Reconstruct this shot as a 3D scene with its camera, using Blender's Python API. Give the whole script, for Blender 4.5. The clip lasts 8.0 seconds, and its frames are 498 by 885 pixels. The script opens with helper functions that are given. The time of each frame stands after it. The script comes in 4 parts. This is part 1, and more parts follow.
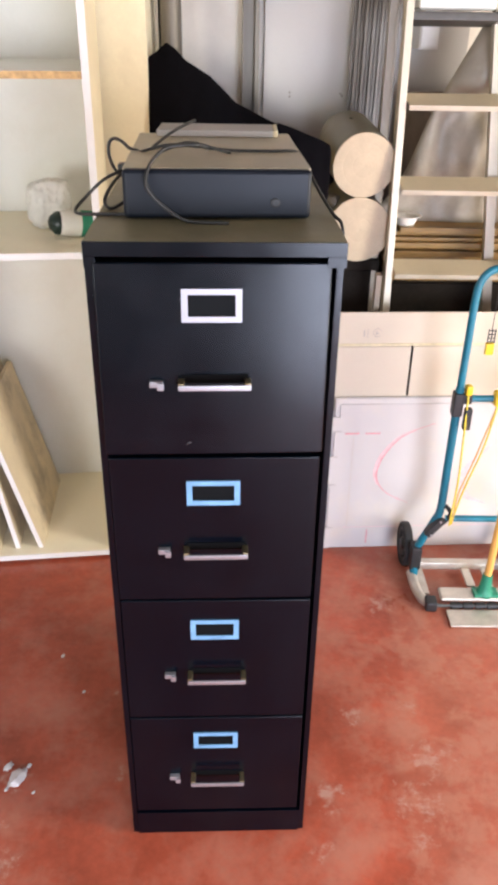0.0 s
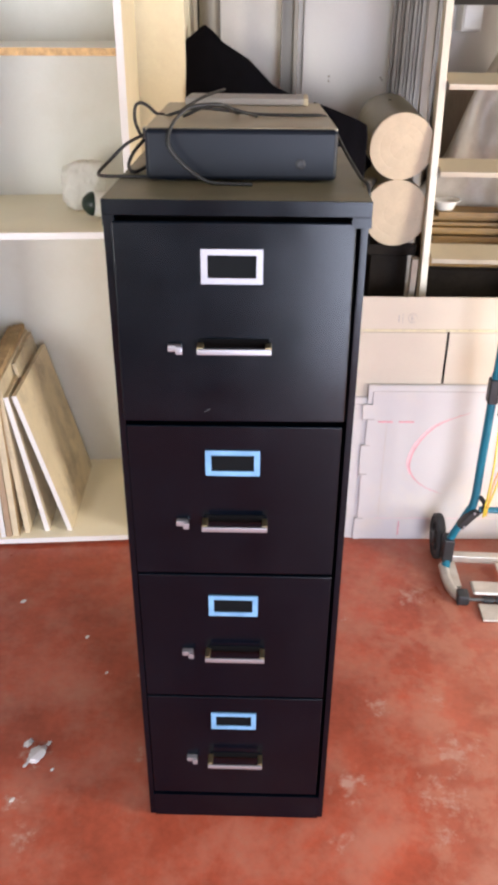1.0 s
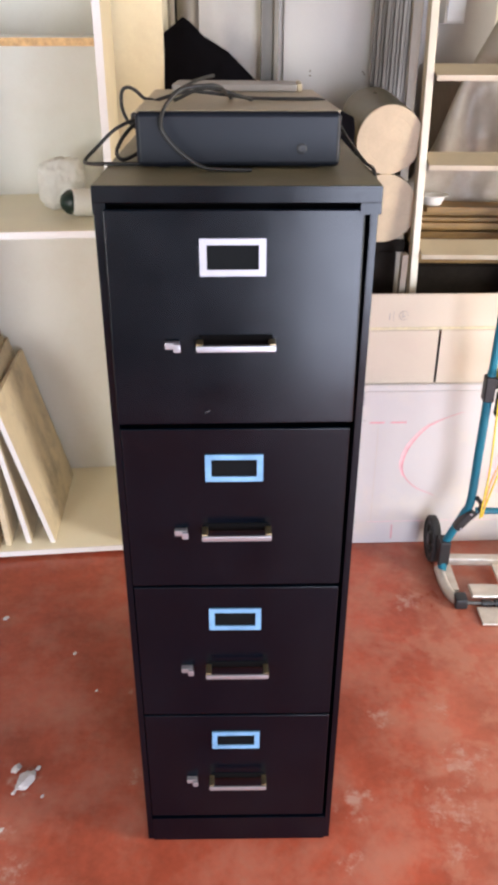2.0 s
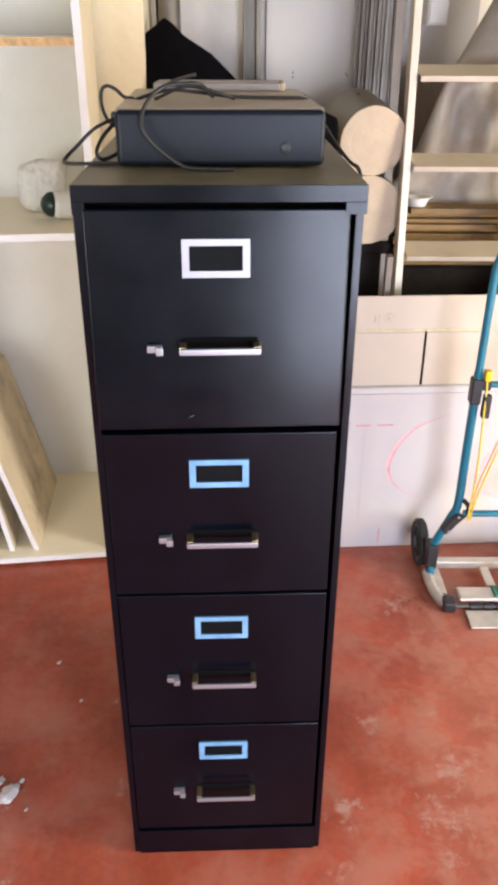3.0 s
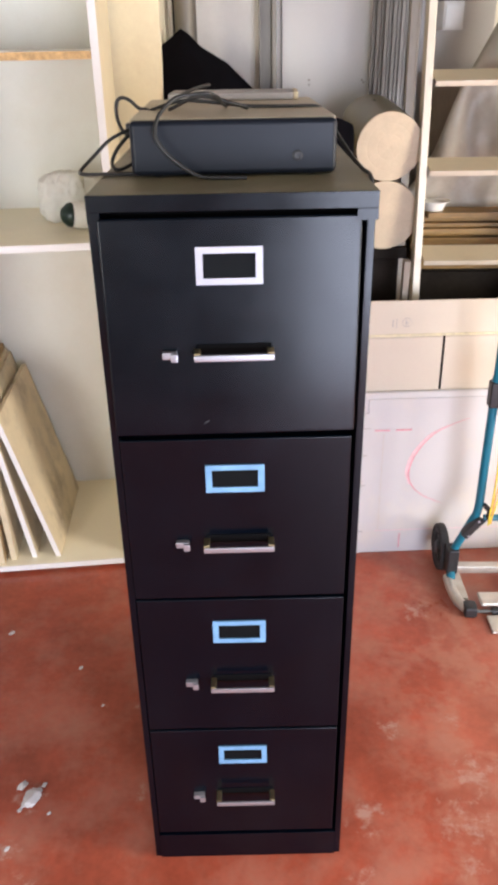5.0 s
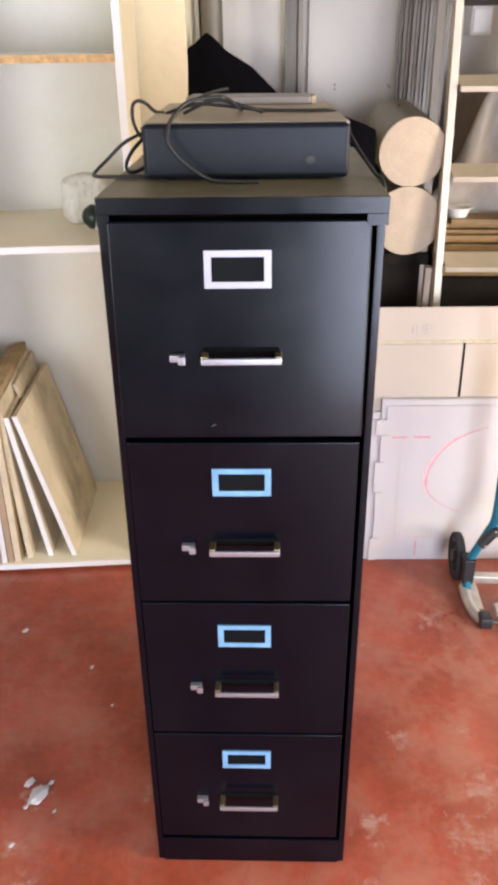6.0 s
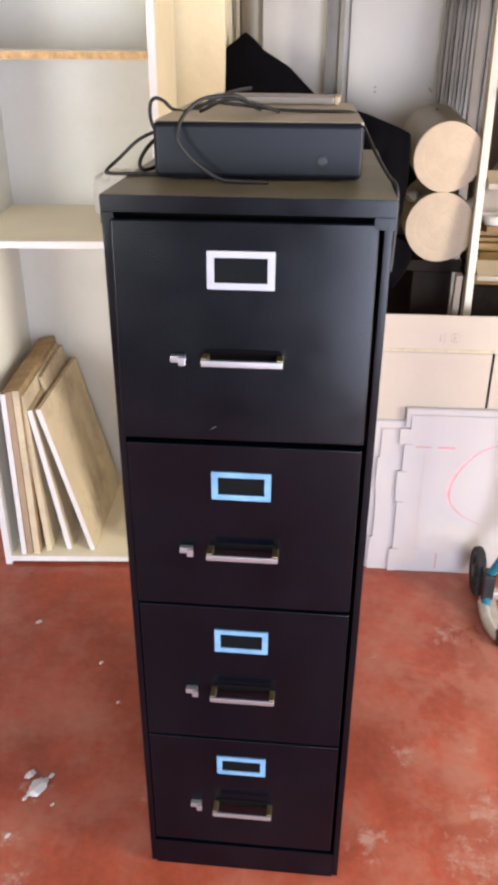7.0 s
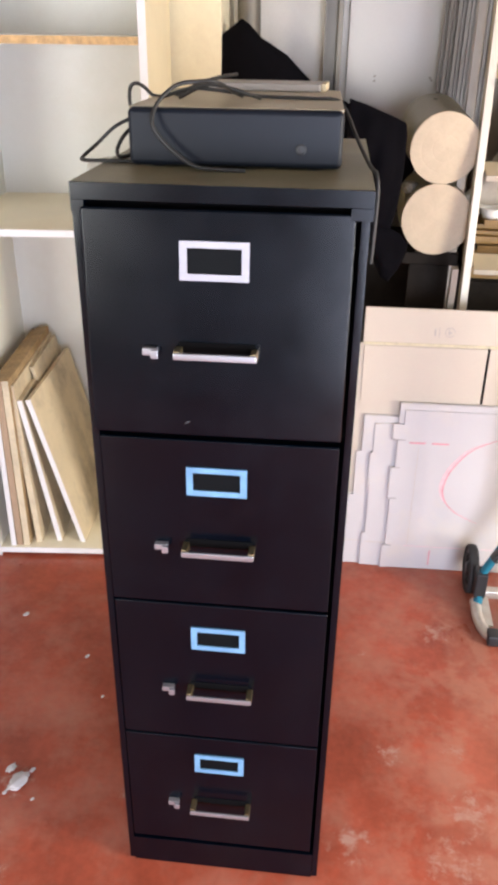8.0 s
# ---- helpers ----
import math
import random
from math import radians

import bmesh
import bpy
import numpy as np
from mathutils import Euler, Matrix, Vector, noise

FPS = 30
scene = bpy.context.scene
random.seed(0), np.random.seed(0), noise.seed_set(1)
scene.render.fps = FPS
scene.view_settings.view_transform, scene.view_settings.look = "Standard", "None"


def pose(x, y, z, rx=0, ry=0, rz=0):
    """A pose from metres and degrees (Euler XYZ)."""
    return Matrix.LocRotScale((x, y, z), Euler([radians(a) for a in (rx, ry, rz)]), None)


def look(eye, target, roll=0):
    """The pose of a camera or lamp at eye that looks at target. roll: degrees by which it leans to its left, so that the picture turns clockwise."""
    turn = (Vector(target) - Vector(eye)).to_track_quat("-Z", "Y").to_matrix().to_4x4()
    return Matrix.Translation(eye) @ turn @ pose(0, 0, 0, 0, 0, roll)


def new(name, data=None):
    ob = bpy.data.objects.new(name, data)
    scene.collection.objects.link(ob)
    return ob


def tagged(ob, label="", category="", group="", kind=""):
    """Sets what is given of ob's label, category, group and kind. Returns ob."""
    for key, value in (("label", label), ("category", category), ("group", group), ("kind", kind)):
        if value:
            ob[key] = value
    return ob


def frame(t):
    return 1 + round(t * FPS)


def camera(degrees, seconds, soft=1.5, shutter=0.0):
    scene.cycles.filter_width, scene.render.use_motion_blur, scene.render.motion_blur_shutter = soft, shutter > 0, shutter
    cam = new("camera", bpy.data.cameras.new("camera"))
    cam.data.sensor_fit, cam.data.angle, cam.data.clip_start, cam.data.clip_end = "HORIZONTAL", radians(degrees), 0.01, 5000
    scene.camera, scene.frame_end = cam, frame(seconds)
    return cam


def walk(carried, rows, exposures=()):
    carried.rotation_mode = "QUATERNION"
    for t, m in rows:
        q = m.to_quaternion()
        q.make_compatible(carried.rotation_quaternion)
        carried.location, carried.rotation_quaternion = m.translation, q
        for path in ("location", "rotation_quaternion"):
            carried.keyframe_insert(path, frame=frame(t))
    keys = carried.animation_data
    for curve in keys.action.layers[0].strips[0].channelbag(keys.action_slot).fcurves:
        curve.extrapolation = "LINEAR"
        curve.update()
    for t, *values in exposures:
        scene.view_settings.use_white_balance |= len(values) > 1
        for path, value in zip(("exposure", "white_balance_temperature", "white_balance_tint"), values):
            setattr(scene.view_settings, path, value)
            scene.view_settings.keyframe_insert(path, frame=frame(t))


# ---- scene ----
cam = camera(35.20, 8.0, soft=4.0)
PATH = [
    (0, (0.0442, -1.1311, 1.6255), (0.0598, 0.6201, 0.6596), 0.93),
    (0.5, (0.1037, -1.2072, 1.5956), (-0.0141, 0.5422, 0.6335), 1.33),
    (1, (0.0794, -1.1317, 1.5615), (-0.0098, 0.6217, 0.6035), 0.45),
    (2.5, (0.0272, -1.0602, 1.5136), (0.0246, 0.7055, 0.5743), 0.48),
    (3, (0.0340, -1.0461, 1.5114), (0.0451, 0.7209, 0.5745), 0.30),
    (3.5, (0.0405, -1.0411, 1.5137), (0.0499, 0.7264, 0.5779), -0.09),
    (4, (0.0449, -1.0528, 1.5162), (0.0461, 0.7209, 0.5922), -0.65),
    (4.5, (0.0441, -1.0563, 1.5148), (0.0233, 0.7177, 0.5914), -0.90),
    (6, (0.0740, -1.0513, 1.5130), (-0.0391, 0.7245, 0.5999), -0.73),
    (6.5, (0.1104, -1.0436, 1.5117), (-0.0522, 0.7304, 0.6026), -0.16),
    (7, (0.1330, -1.0284, 1.5091), (-0.0848, 0.7390, 0.5986), 0.30),
    (7.5, (0.1439, -1.0287, 1.5112), (-0.0979, 0.7405, 0.6102), 0.58),
    (8, (0.1754, -0.9965, 1.5026), (-0.0587, 0.7587, 0.5729), 0.77),
]
walk(cam, [(t, look(eye, target, roll)) for t, eye, target, roll in PATH],
     exposures=[(0.0, 0.06), (0.5, 0.06), (1.0, 0.01), (2.5, -0.03), (4.5, -0.04), (6.0, 0.0), (7.0, 0.03), (8.0, 0.06)])

# ---- world, lamps, exposure ----
world = bpy.data.worlds.new("sky")
scene.world = world
world.use_nodes = True
wn = world.node_tree
sky = wn.nodes.new("ShaderNodeTexSky")
sky.sky_type, sky.sun_disc = "NISHITA", False
sky.sun_elevation, sky.sun_rotation = radians(48), radians(150)
wn.links.new(sky.outputs[0], wn.nodes["Background"].inputs[0])
wn.nodes["Background"].inputs[1].default_value = 0.12

sun_data = bpy.data.lights.new("sun", "SUN")
sun_data.energy, sun_data.angle, sun_data.color = 3.0, radians(0.5), (1.0, 0.95, 0.87)
sun_ob = new("sun", sun_data)
sun_ob.matrix_world = look((4, 8, 10), (0.5, -7, 0))


def opening_lamp(name, eye, target, w, h, watts, color):
    """The sky's light in an opening of the room."""
    d = bpy.data.lights.new(name, "AREA")
    d.shape, d.size, d.size_y, d.energy, d.color = "RECTANGLE", w, h, watts, color
    ob = new(name, d)
    ob.matrix_world = look(eye, target)
    return ob


opening_lamp("side_door_daylight", (2.88, -0.50, 1.1), (0.0, 0.1, 0.5), 0.9, 2.0, 131, (1.0, 0.925, 0.82))
opening_lamp("door_daylight", (1.22, -3.3, 0.90), (1.2, 0.6, 0.9), 1.2, 1.7, 142, (0.74, 0.80, 1.0))
opening_lamp("window_daylight", (-1.72, -3.3, 1.15), (-0.6, 1.2, 0.8), 1.0, 1.1, 78, (0.97, 0.98, 0.97))


# ---- materials ----
def mat(name, base, rough=0.5, metal=0.0, var=0.12, scale=6.0, fine=90.0, bump=0.05, dirt=None, dirt_amount=0.0, dirt_scale=3.0,
        spec=0.5, dirt_from=(0.5, 0.72), stretch=(1, 1, 1), rough_var=0.1, shift=0.0, bump_dist=0.002):
    """A surface with variation at two scales, stains of a second colour and fine relief."""
    m = bpy.data.materials.new(name)
    m.use_nodes = True
    nt = m.node_tree
    b = nt.nodes["Principled BSDF"]
    N, L = nt.nodes.new, nt.links.new
    tc, mp = N("ShaderNodeTexCoord"), N("ShaderNodeMapping")
    L(tc.outputs["Object"], mp.inputs["Vector"])
    mp.inputs["Scale"].default_value = stretch

    def noise_tex(s, detail, rough_=0.6):
        n = N("ShaderNodeTexNoise")
        n.inputs["Scale"].default_value, n.inputs["Detail"].default_value, n.inputs["Roughness"].default_value = s, detail, rough_
        L(mp.outputs[0], n.inputs["Vector"])
        return n

    big, small = noise_tex(scale, 5), noise_tex(fine, 3)
    ramp = N("ShaderNodeMapRange")
    ramp.inputs["From Min"].default_value, ramp.inputs["From Max"].default_value = 0.3, 0.7
    ramp.inputs["To Min"].default_value, ramp.inputs["To Max"].default_value = 1 - var, 1 + var
    add = N("ShaderNodeMath")
    add.operation = "MULTIPLY_ADD"
    L(small.outputs["Fac"], add.inputs[0])
    add.inputs[1].default_value = 0.35
    L(big.outputs["Fac"], add.inputs[2])
    sub = N("ShaderNodeMath")
    sub.operation = "SUBTRACT"
    L(add.outputs[0], sub.inputs[0])
    sub.inputs[1].default_value = 0.175
    L(sub.outputs[0], ramp.inputs["Value"])
    info = N("ShaderNodeObjectInfo")
    vary = N("ShaderNodeMath")
    vary.operation = "MULTIPLY_ADD"
    L(info.outputs["Random"], vary.inputs[0])
    vary.inputs[1].default_value, vary.inputs[2].default_value = shift, 1 - shift / 2
    mulv = N("ShaderNodeMath")
    mulv.operation = "MULTIPLY"
    L(ramp.outputs[0], mulv.inputs[0])
    L(vary.outputs[0], mulv.inputs[1])
    tint = N("ShaderNodeVectorMath")
    tint.operation = "SCALE"
    tint.inputs[0].default_value = base
    L(mulv.outputs[0], tint.inputs["Scale"])
    out = tint.outputs[0]
    if dirt:
        dn = noise_tex(dirt_scale, 8, 0.68)
        dr = N("ShaderNodeMapRange")
        dr.inputs["From Min"].default_value, dr.inputs["From Max"].default_value = dirt_from
        dr.inputs["To Max"].default_value = dirt_amount
        L(dn.outputs["Fac"], dr.inputs["Value"])
        mix = N("ShaderNodeMix")
        mix.data_type = "RGBA"
        L(dr.outputs[0], mix.inputs["Factor"])
        L(out, mix.inputs[6])
        mix.inputs[7].default_value = (*dirt, 1)
        out = mix.outputs[2]
    L(out, b.inputs["Base Color"])
    rr = N("ShaderNodeMapRange")
    rr.inputs["To Min"].default_value, rr.inputs["To Max"].default_value = max(0.02, rough - rough_var), min(1, rough + rough_var)
    L(big.outputs["Fac"], rr.inputs["Value"])
    L(rr.outputs[0], b.inputs["Roughness"])
    b.inputs["Metallic"].default_value = metal
    b.inputs["Specular IOR Level"].default_value = spec
    if bump:
        bp = N("ShaderNodeBump")
        bp.inputs["Strength"].default_value, bp.inputs["Distance"].default_value = bump, bump_dist
        L(small.outputs["Fac"], bp.inputs["Height"])
        L(bp.outputs[0], b.inputs["Normal"])
    return m


def floor_material():
    """Red painted concrete, scuffed pale and chipped."""
    m = mat("red_floor_paint", (0.385, 0.080, 0.043), 0.33, var=0.28, scale=4.5, fine=55, bump=0.12, dirt=(0.45, 0.22, 0.16),
            dirt_amount=0.5, dirt_scale=5.0, dirt_from=(0.46, 0.66), rough_var=0.16, spec=0.35)
    nt = m.node_tree
    N, L = nt.nodes.new, nt.links.new
    b = nt.nodes["Principled BSDF"]
    tc = N("ShaderNodeTexCoord")
    col = b.inputs["Base Color"].links[0].from_socket
    chips = ((0.345, 0.34, 0.06), (0.478, 0.78, 0.085), (-0.495, 0.135, 0.07), (-0.225, 0.150, 0.045), (-0.505, 0.006, 0.05), (0.258, 0.094, 0.085),
             (0.469, 0.068, 0.11), (0.491, 0.363, 0.05), (0.457, -0.03, 0.06), (0.229, -0.048, 0.05), (0.277, 0.659, 0.03), (0.52, 0.20, 0.12),
             (-0.289, 0.405, 0.018), (-0.365, 0.404, 0.015), (-0.46, -0.08, 0.06))
    wob = N("ShaderNodeTexNoise")
    wob.inputs["Scale"].default_value, wob.inputs["Detail"].default_value, wob.inputs["Roughness"].default_value = 34, 9, 0.74
    L(tc.outputs["Object"], wob.inputs["Vector"])
    total = None
    for x, y, r in chips:
        d = N("ShaderNodeVectorMath")
        d.operation = "DISTANCE"
        L(tc.outputs["Object"], d.inputs[0])
        d.inputs[1].default_value = (x, y, 0)
        f = N("ShaderNodeMapRange")
        f.inputs["From Min"].default_value, f.inputs["From Max"].default_value = 0.0, r
        f.inputs["To Min"].default_value, f.inputs["To Max"].default_value = 0.26, 0.0
        L(d.outputs["Value"], f.inputs["Value"])
        if total is None:
            total = f.outputs[0]
        else:
            s = N("ShaderNodeMath")
            s.operation = "MAXIMUM"
            L(total, s.inputs[0])
            L(f.outputs[0], s.inputs[1])
            total = s.outputs[0]
    s = N("ShaderNodeMath")
    s.operation = "ADD"
    L(total, s.inputs[0])
    L(wob.outputs["Fac"], s.inputs[1])
    th = N("ShaderNodeMapRange")
    th.inputs["From Min"].default_value, th.inputs["From Max"].default_value = 0.66, 0.80
    th.inputs["To Max"].default_value = 0.72
    L(s.outputs[0], th.inputs["Value"])
    mix = N("ShaderNodeMix")
    mix.data_type = "RGBA"
    L(th.outputs[0], mix.inputs["Factor"])
    L(col, mix.inputs[6])
    mix.inputs[7].default_value = (0.52, 0.33, 0.27, 1)
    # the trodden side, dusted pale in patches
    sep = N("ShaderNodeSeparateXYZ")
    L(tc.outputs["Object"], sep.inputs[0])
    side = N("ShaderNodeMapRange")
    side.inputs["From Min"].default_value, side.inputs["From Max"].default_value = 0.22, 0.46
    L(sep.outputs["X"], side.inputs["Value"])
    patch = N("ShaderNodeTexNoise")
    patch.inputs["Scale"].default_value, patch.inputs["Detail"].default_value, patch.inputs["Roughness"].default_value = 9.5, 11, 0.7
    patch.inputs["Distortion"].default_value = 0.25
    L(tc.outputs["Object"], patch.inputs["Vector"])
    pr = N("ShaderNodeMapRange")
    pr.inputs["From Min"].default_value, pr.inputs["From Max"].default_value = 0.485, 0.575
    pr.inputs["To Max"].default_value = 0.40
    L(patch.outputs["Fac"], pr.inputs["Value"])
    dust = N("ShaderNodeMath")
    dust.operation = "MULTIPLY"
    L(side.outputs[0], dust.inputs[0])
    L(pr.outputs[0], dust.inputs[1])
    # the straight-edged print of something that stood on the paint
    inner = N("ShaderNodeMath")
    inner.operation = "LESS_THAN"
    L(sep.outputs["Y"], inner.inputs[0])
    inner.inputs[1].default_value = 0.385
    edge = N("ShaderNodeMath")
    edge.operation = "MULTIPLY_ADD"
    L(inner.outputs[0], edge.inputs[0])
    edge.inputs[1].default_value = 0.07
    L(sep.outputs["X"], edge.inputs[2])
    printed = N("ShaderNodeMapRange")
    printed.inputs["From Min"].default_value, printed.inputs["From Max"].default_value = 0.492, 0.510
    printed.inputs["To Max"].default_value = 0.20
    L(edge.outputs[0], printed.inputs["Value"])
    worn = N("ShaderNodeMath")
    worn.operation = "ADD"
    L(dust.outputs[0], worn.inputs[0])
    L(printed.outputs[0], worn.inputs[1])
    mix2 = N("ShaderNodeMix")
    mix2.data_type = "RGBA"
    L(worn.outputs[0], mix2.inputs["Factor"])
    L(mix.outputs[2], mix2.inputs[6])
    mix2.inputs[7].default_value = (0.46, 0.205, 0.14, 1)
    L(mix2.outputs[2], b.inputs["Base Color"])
    return m


M = {}
M["floor"] = floor_material()
M["wall"] = mat("white_wall_paint", (0.84, 0.78, 0.69), 0.6, var=0.05, scale=3, fine=160, bump=0.15, dirt=(0.55, 0.49, 0.40), dirt_amount=0.35, dirt_scale=2.2)
# walls out of view; grey set for the light they bounce back
M["unseen_wall"] = mat("unseen_wall_grey", (0.50, 0.51, 0.52), 0.85, var=0.12, scale=3, fine=80, bump=0.3)
M["pier"] = mat("pale_pier_paint", (0.91, 0.83, 0.61), 0.5, var=0.05, scale=4, fine=120, bump=0.08, dirt=(0.66, 0.54, 0.36), dirt_amount=0.3, dirt_scale=5)
M["panel_wall"] = mat("white_wall_panel", (0.55, 0.52, 0.485), 0.5, var=0.04, scale=3, fine=140, bump=0.08, dirt=(0.56, 0.50, 0.42), dirt_amount=0.4, dirt_scale=3.1)
# ceiling out of view, kept dark to hold down fill light
M["ceiling"] = mat("unseen_ceiling_dark", (0.16, 0.155, 0.15), 0.8, var=0.05, bump=0.1)
M["cream"] = mat("cream_paint", (0.84, 0.73, 0.50), 0.5, var=0.05, scale=4, fine=120, bump=0.08, dirt=(0.66, 0.52, 0.3), dirt_amount=0.25, dirt_scale=5)
M["melamine"] = mat("white_melamine", (0.79, 0.785, 0.735), 0.42, var=0.035, scale=2, fine=200, bump=0.02, dirt=(0.60, 0.55, 0.42), dirt_amount=0.25, dirt_scale=2.4)
M["cream_shelf"] = mat("cream_laminate", (0.92, 0.84, 0.64), 0.45, var=0.05, scale=4, fine=200, bump=0.03, dirt=(0.66, 0.56, 0.38), dirt_amount=0.25, dirt_scale=4)
M["raw_edge"] = mat("raw_particleboard", (0.54, 0.35, 0.165), 0.8, var=0.35, scale=40, fine=260, bump=0.4, dirt=(0.2, 0.1, 0.04), dirt_amount=0.6, dirt_scale=70)
M["tan_board"] = mat("tan_board_face", (0.62, 0.52, 0.36), 0.55, var=0.12, scale=5, fine=150, bump=0.05, dirt=(0.30, 0.245, 0.18), dirt_amount=0.8, dirt_scale=6, dirt_from=(0.48, 0.68))
M["brown_board"] = mat("brown_board", (0.42, 0.29, 0.19), 0.7, var=0.25, scale=12, fine=180, bump=0.2, stretch=(1, 1, 0.2), shift=0.3)
M["brown_edge"] = mat("brown_chipboard", (0.36, 0.245, 0.125), 0.8, var=0.3, scale=30, fine=240, bump=0.35, dirt=(0.16, 0.10, 0.05), dirt_amount=0.6, dirt_scale=9)
M["white_edge"] = mat("white_edging", (0.72, 0.70, 0.70), 0.4, var=0.03, bump=0.02)
M["black_paint"] = mat("black_enamel", (0.0005, 0.0022, 0.0052), 0.21, var=0.18, scale=9, fine=300, bump=0.02, rough_var=0.11, spec=0.27, bump_dist=0.001,
                       dirt=(0.005, 0.007, 0.011), dirt_amount=0.35, dirt_scale=5)
# dust plus the pale wall's grazing reflection, both put into the colour
M["dusty_sheen_black"] = mat("dusty_sheen_enamel", (0.215, 0.19, 0.108), 0.46, var=0.2, scale=9, fine=240, bump=0.1, dirt=(0.31, 0.27, 0.18), dirt_amount=0.6, dirt_scale=8)
M["void"] = mat("dark_inside", (0.004, 0.004, 0.0045), 0.9, bump=0, spec=0.05)
M["chrome"] = mat("brushed_aluminium", (0.42, 0.42, 0.45), 0.32, 0.7, var=0.08, scale=30, fine=400, bump=0.05, stretch=(0.15, 1, 1))
M["brass"] = mat("brass_plating", (0.72, 0.58, 0.32), 0.35, 1.0, var=0.1, scale=40, bump=0.04)
M["silver"] = mat("silver_label_frame", (0.40, 0.40, 0.45), 0.4, 0.3, var=0.05, scale=40, bump=0.03)
M["blue_film"] = mat("blue_filmed_metal", (0.20, 0.43, 0.70), 0.35, 0.3, var=0.15, scale=30, bump=0.04)
M["card"] = mat("black_card", (0.003, 0.004, 0.005), 0.6, var=0.2, scale=60, bump=0.1, spec=0.10)
M["box_front"] = mat("charcoal_plastic", (0.008, 0.0105, 0.016), 0.4, var=0.12, scale=10, fine=500, bump=0.08, bump_dist=0.0006, spec=0.22)
# tan holds the dust and the reflection seen on the black top
M["box_top"] = mat("dusty_sheen_cover", (0.46, 0.39, 0.26), 0.42, 0.0, var=0.15, scale=9, fine=260, bump=0.08, dirt=(0.54, 0.47, 0.34), dirt_amount=0.5, dirt_scale=11)
M["cable"] = mat("black_rubber", (0.022, 0.021, 0.019), 0.5, var=0.1, bump=0.03)
M["pad"] = mat("pale_grey_plastic", (0.42, 0.39, 0.36), 0.45, var=0.05, scale=20, bump=0.03)
M["cloth"] = mat("black_fleece", (0.0028, 0.0024, 0.0036), 0.95, var=0.35, scale=25, fine=420, bump=0.6, spec=0.08)
M["galv"] = mat("galvanised_steel", (0.19, 0.17, 0.14), 0.5, 0.4, var=0.18, scale=10, fine=120, bump=0.06, stretch=(1, 1, 0.2), dirt=(0.25, 0.21, 0.17), dirt_amount=0.4)
M["profile"] = mat("aluminium_profile", (0.175, 0.15, 0.122), 0.45, 0.55, var=0.15, scale=8, fine=200, bump=0.04, stretch=(1, 1, 0.1), shift=0.35)
M["ladder"] = mat("ladder_aluminium", (0.57, 0.515, 0.41), 0.45, 0.3, var=0.08, scale=14, fine=220, bump=0.06, dirt=(0.6, 0.52, 0.36), dirt_amount=0.35, dirt_scale=9)
M["tread"] = mat("cream_tread", (0.66, 0.55, 0.36), 0.5, 0.1, var=0.08, scale=14, fine=220, bump=0.1, dirt=(0.5, 0.42, 0.28), dirt_amount=0.4, dirt_scale=14)
M["rear_leg"] = mat("weathered_leg", (0.27, 0.23, 0.185), 0.5, 0.3, var=0.2, scale=10, fine=160, bump=0.08, stretch=(1, 1, 0.2))
M["dark_steel"] = mat("dark_steel", (0.09, 0.085, 0.08), 0.5, 0.4, var=0.2, scale=12, bump=0.1)
M["foam"] = mat("cream_felt", (0.59, 0.48, 0.345), 0.9, var=0.08, scale=18, fine=160, bump=0.2, spec=0.2)
M["wrap"] = mat("grey_wrapping", (0.18, 0.165, 0.11), 0.4, var=0.15, scale=10, fine=90, bump=0.3, dirt=(0.3, 0.27, 0.2), dirt_amount=0.5, dirt_scale=8)
M["carton_white"] = mat("white_carton", (0.61, 0.58, 0.575), 0.6, var=0.03, scale=4, fine=180, bump=0.05, dirt=(0.78, 0.67, 0.50), dirt_amount=0.6, dirt_scale=2.2)
M["carton_cream"] = mat("cream_carton", (0.62, 0.54, 0.44), 0.65, var=0.04, scale=4, fine=180, bump=0.06, dirt=(0.7, 0.6, 0.46), dirt_amount=0.3, dirt_scale=3)
M["carton_edge"] = mat("carton_fold", (0.66, 0.58, 0.38), 0.7, var=0.2, scale=30, bump=0.1)
M["print_red"] = mat("red_print", (0.74, 0.33, 0.37), 0.6, var=0.2, scale=50, bump=0)
M["print_pink"] = mat("pink_print", (0.84, 0.56, 0.58), 0.6, var=0.15, scale=50, bump=0)
M["print_grey"] = mat("grey_print", (0.42, 0.38, 0.36), 0.6, var=0.2, scale=80, bump=0)
M["teal"] = mat("teal_enamel", (0.010, 0.17, 0.25), 0.32, var=0.1, scale=20, bump=0.03, dirt=(0.05, 0.12, 0.15), dirt_amount=0.4, dirt_scale=12)
M["black_plastic"] = mat("black_plastic", (0.018, 0.018, 0.02), 0.45, var=0.15, scale=20, bump=0.08)
M["tyre"] = mat("tyre_rubber", (0.03, 0.03, 0.032), 0.75, var=0.2, scale=30, bump=0.2)
M["alloy"] = mat("worn_aluminium", (0.58, 0.54, 0.48), 0.42, 0.6, var=0.15, scale=18, fine=220, bump=0.1, dirt=(0.45, 0.33, 0.25), dirt_amount=0.5, dirt_scale=14)
M["yellow_cord"] = mat("yellow_cord", (0.75, 0.58, 0.06), 0.6, var=0.2, scale=90, bump=0.3)
M["orange_wood"] = mat("varnished_broom_handle", (0.72, 0.38, 0.10), 0.4, var=0.12, scale=14, fine=120, bump=0.05, stretch=(1, 1, 0.1))
M["yellow_plastic"] = mat("yellow_plastic", (0.85, 0.55, 0.02), 0.4, var=0.06, bump=0.02)
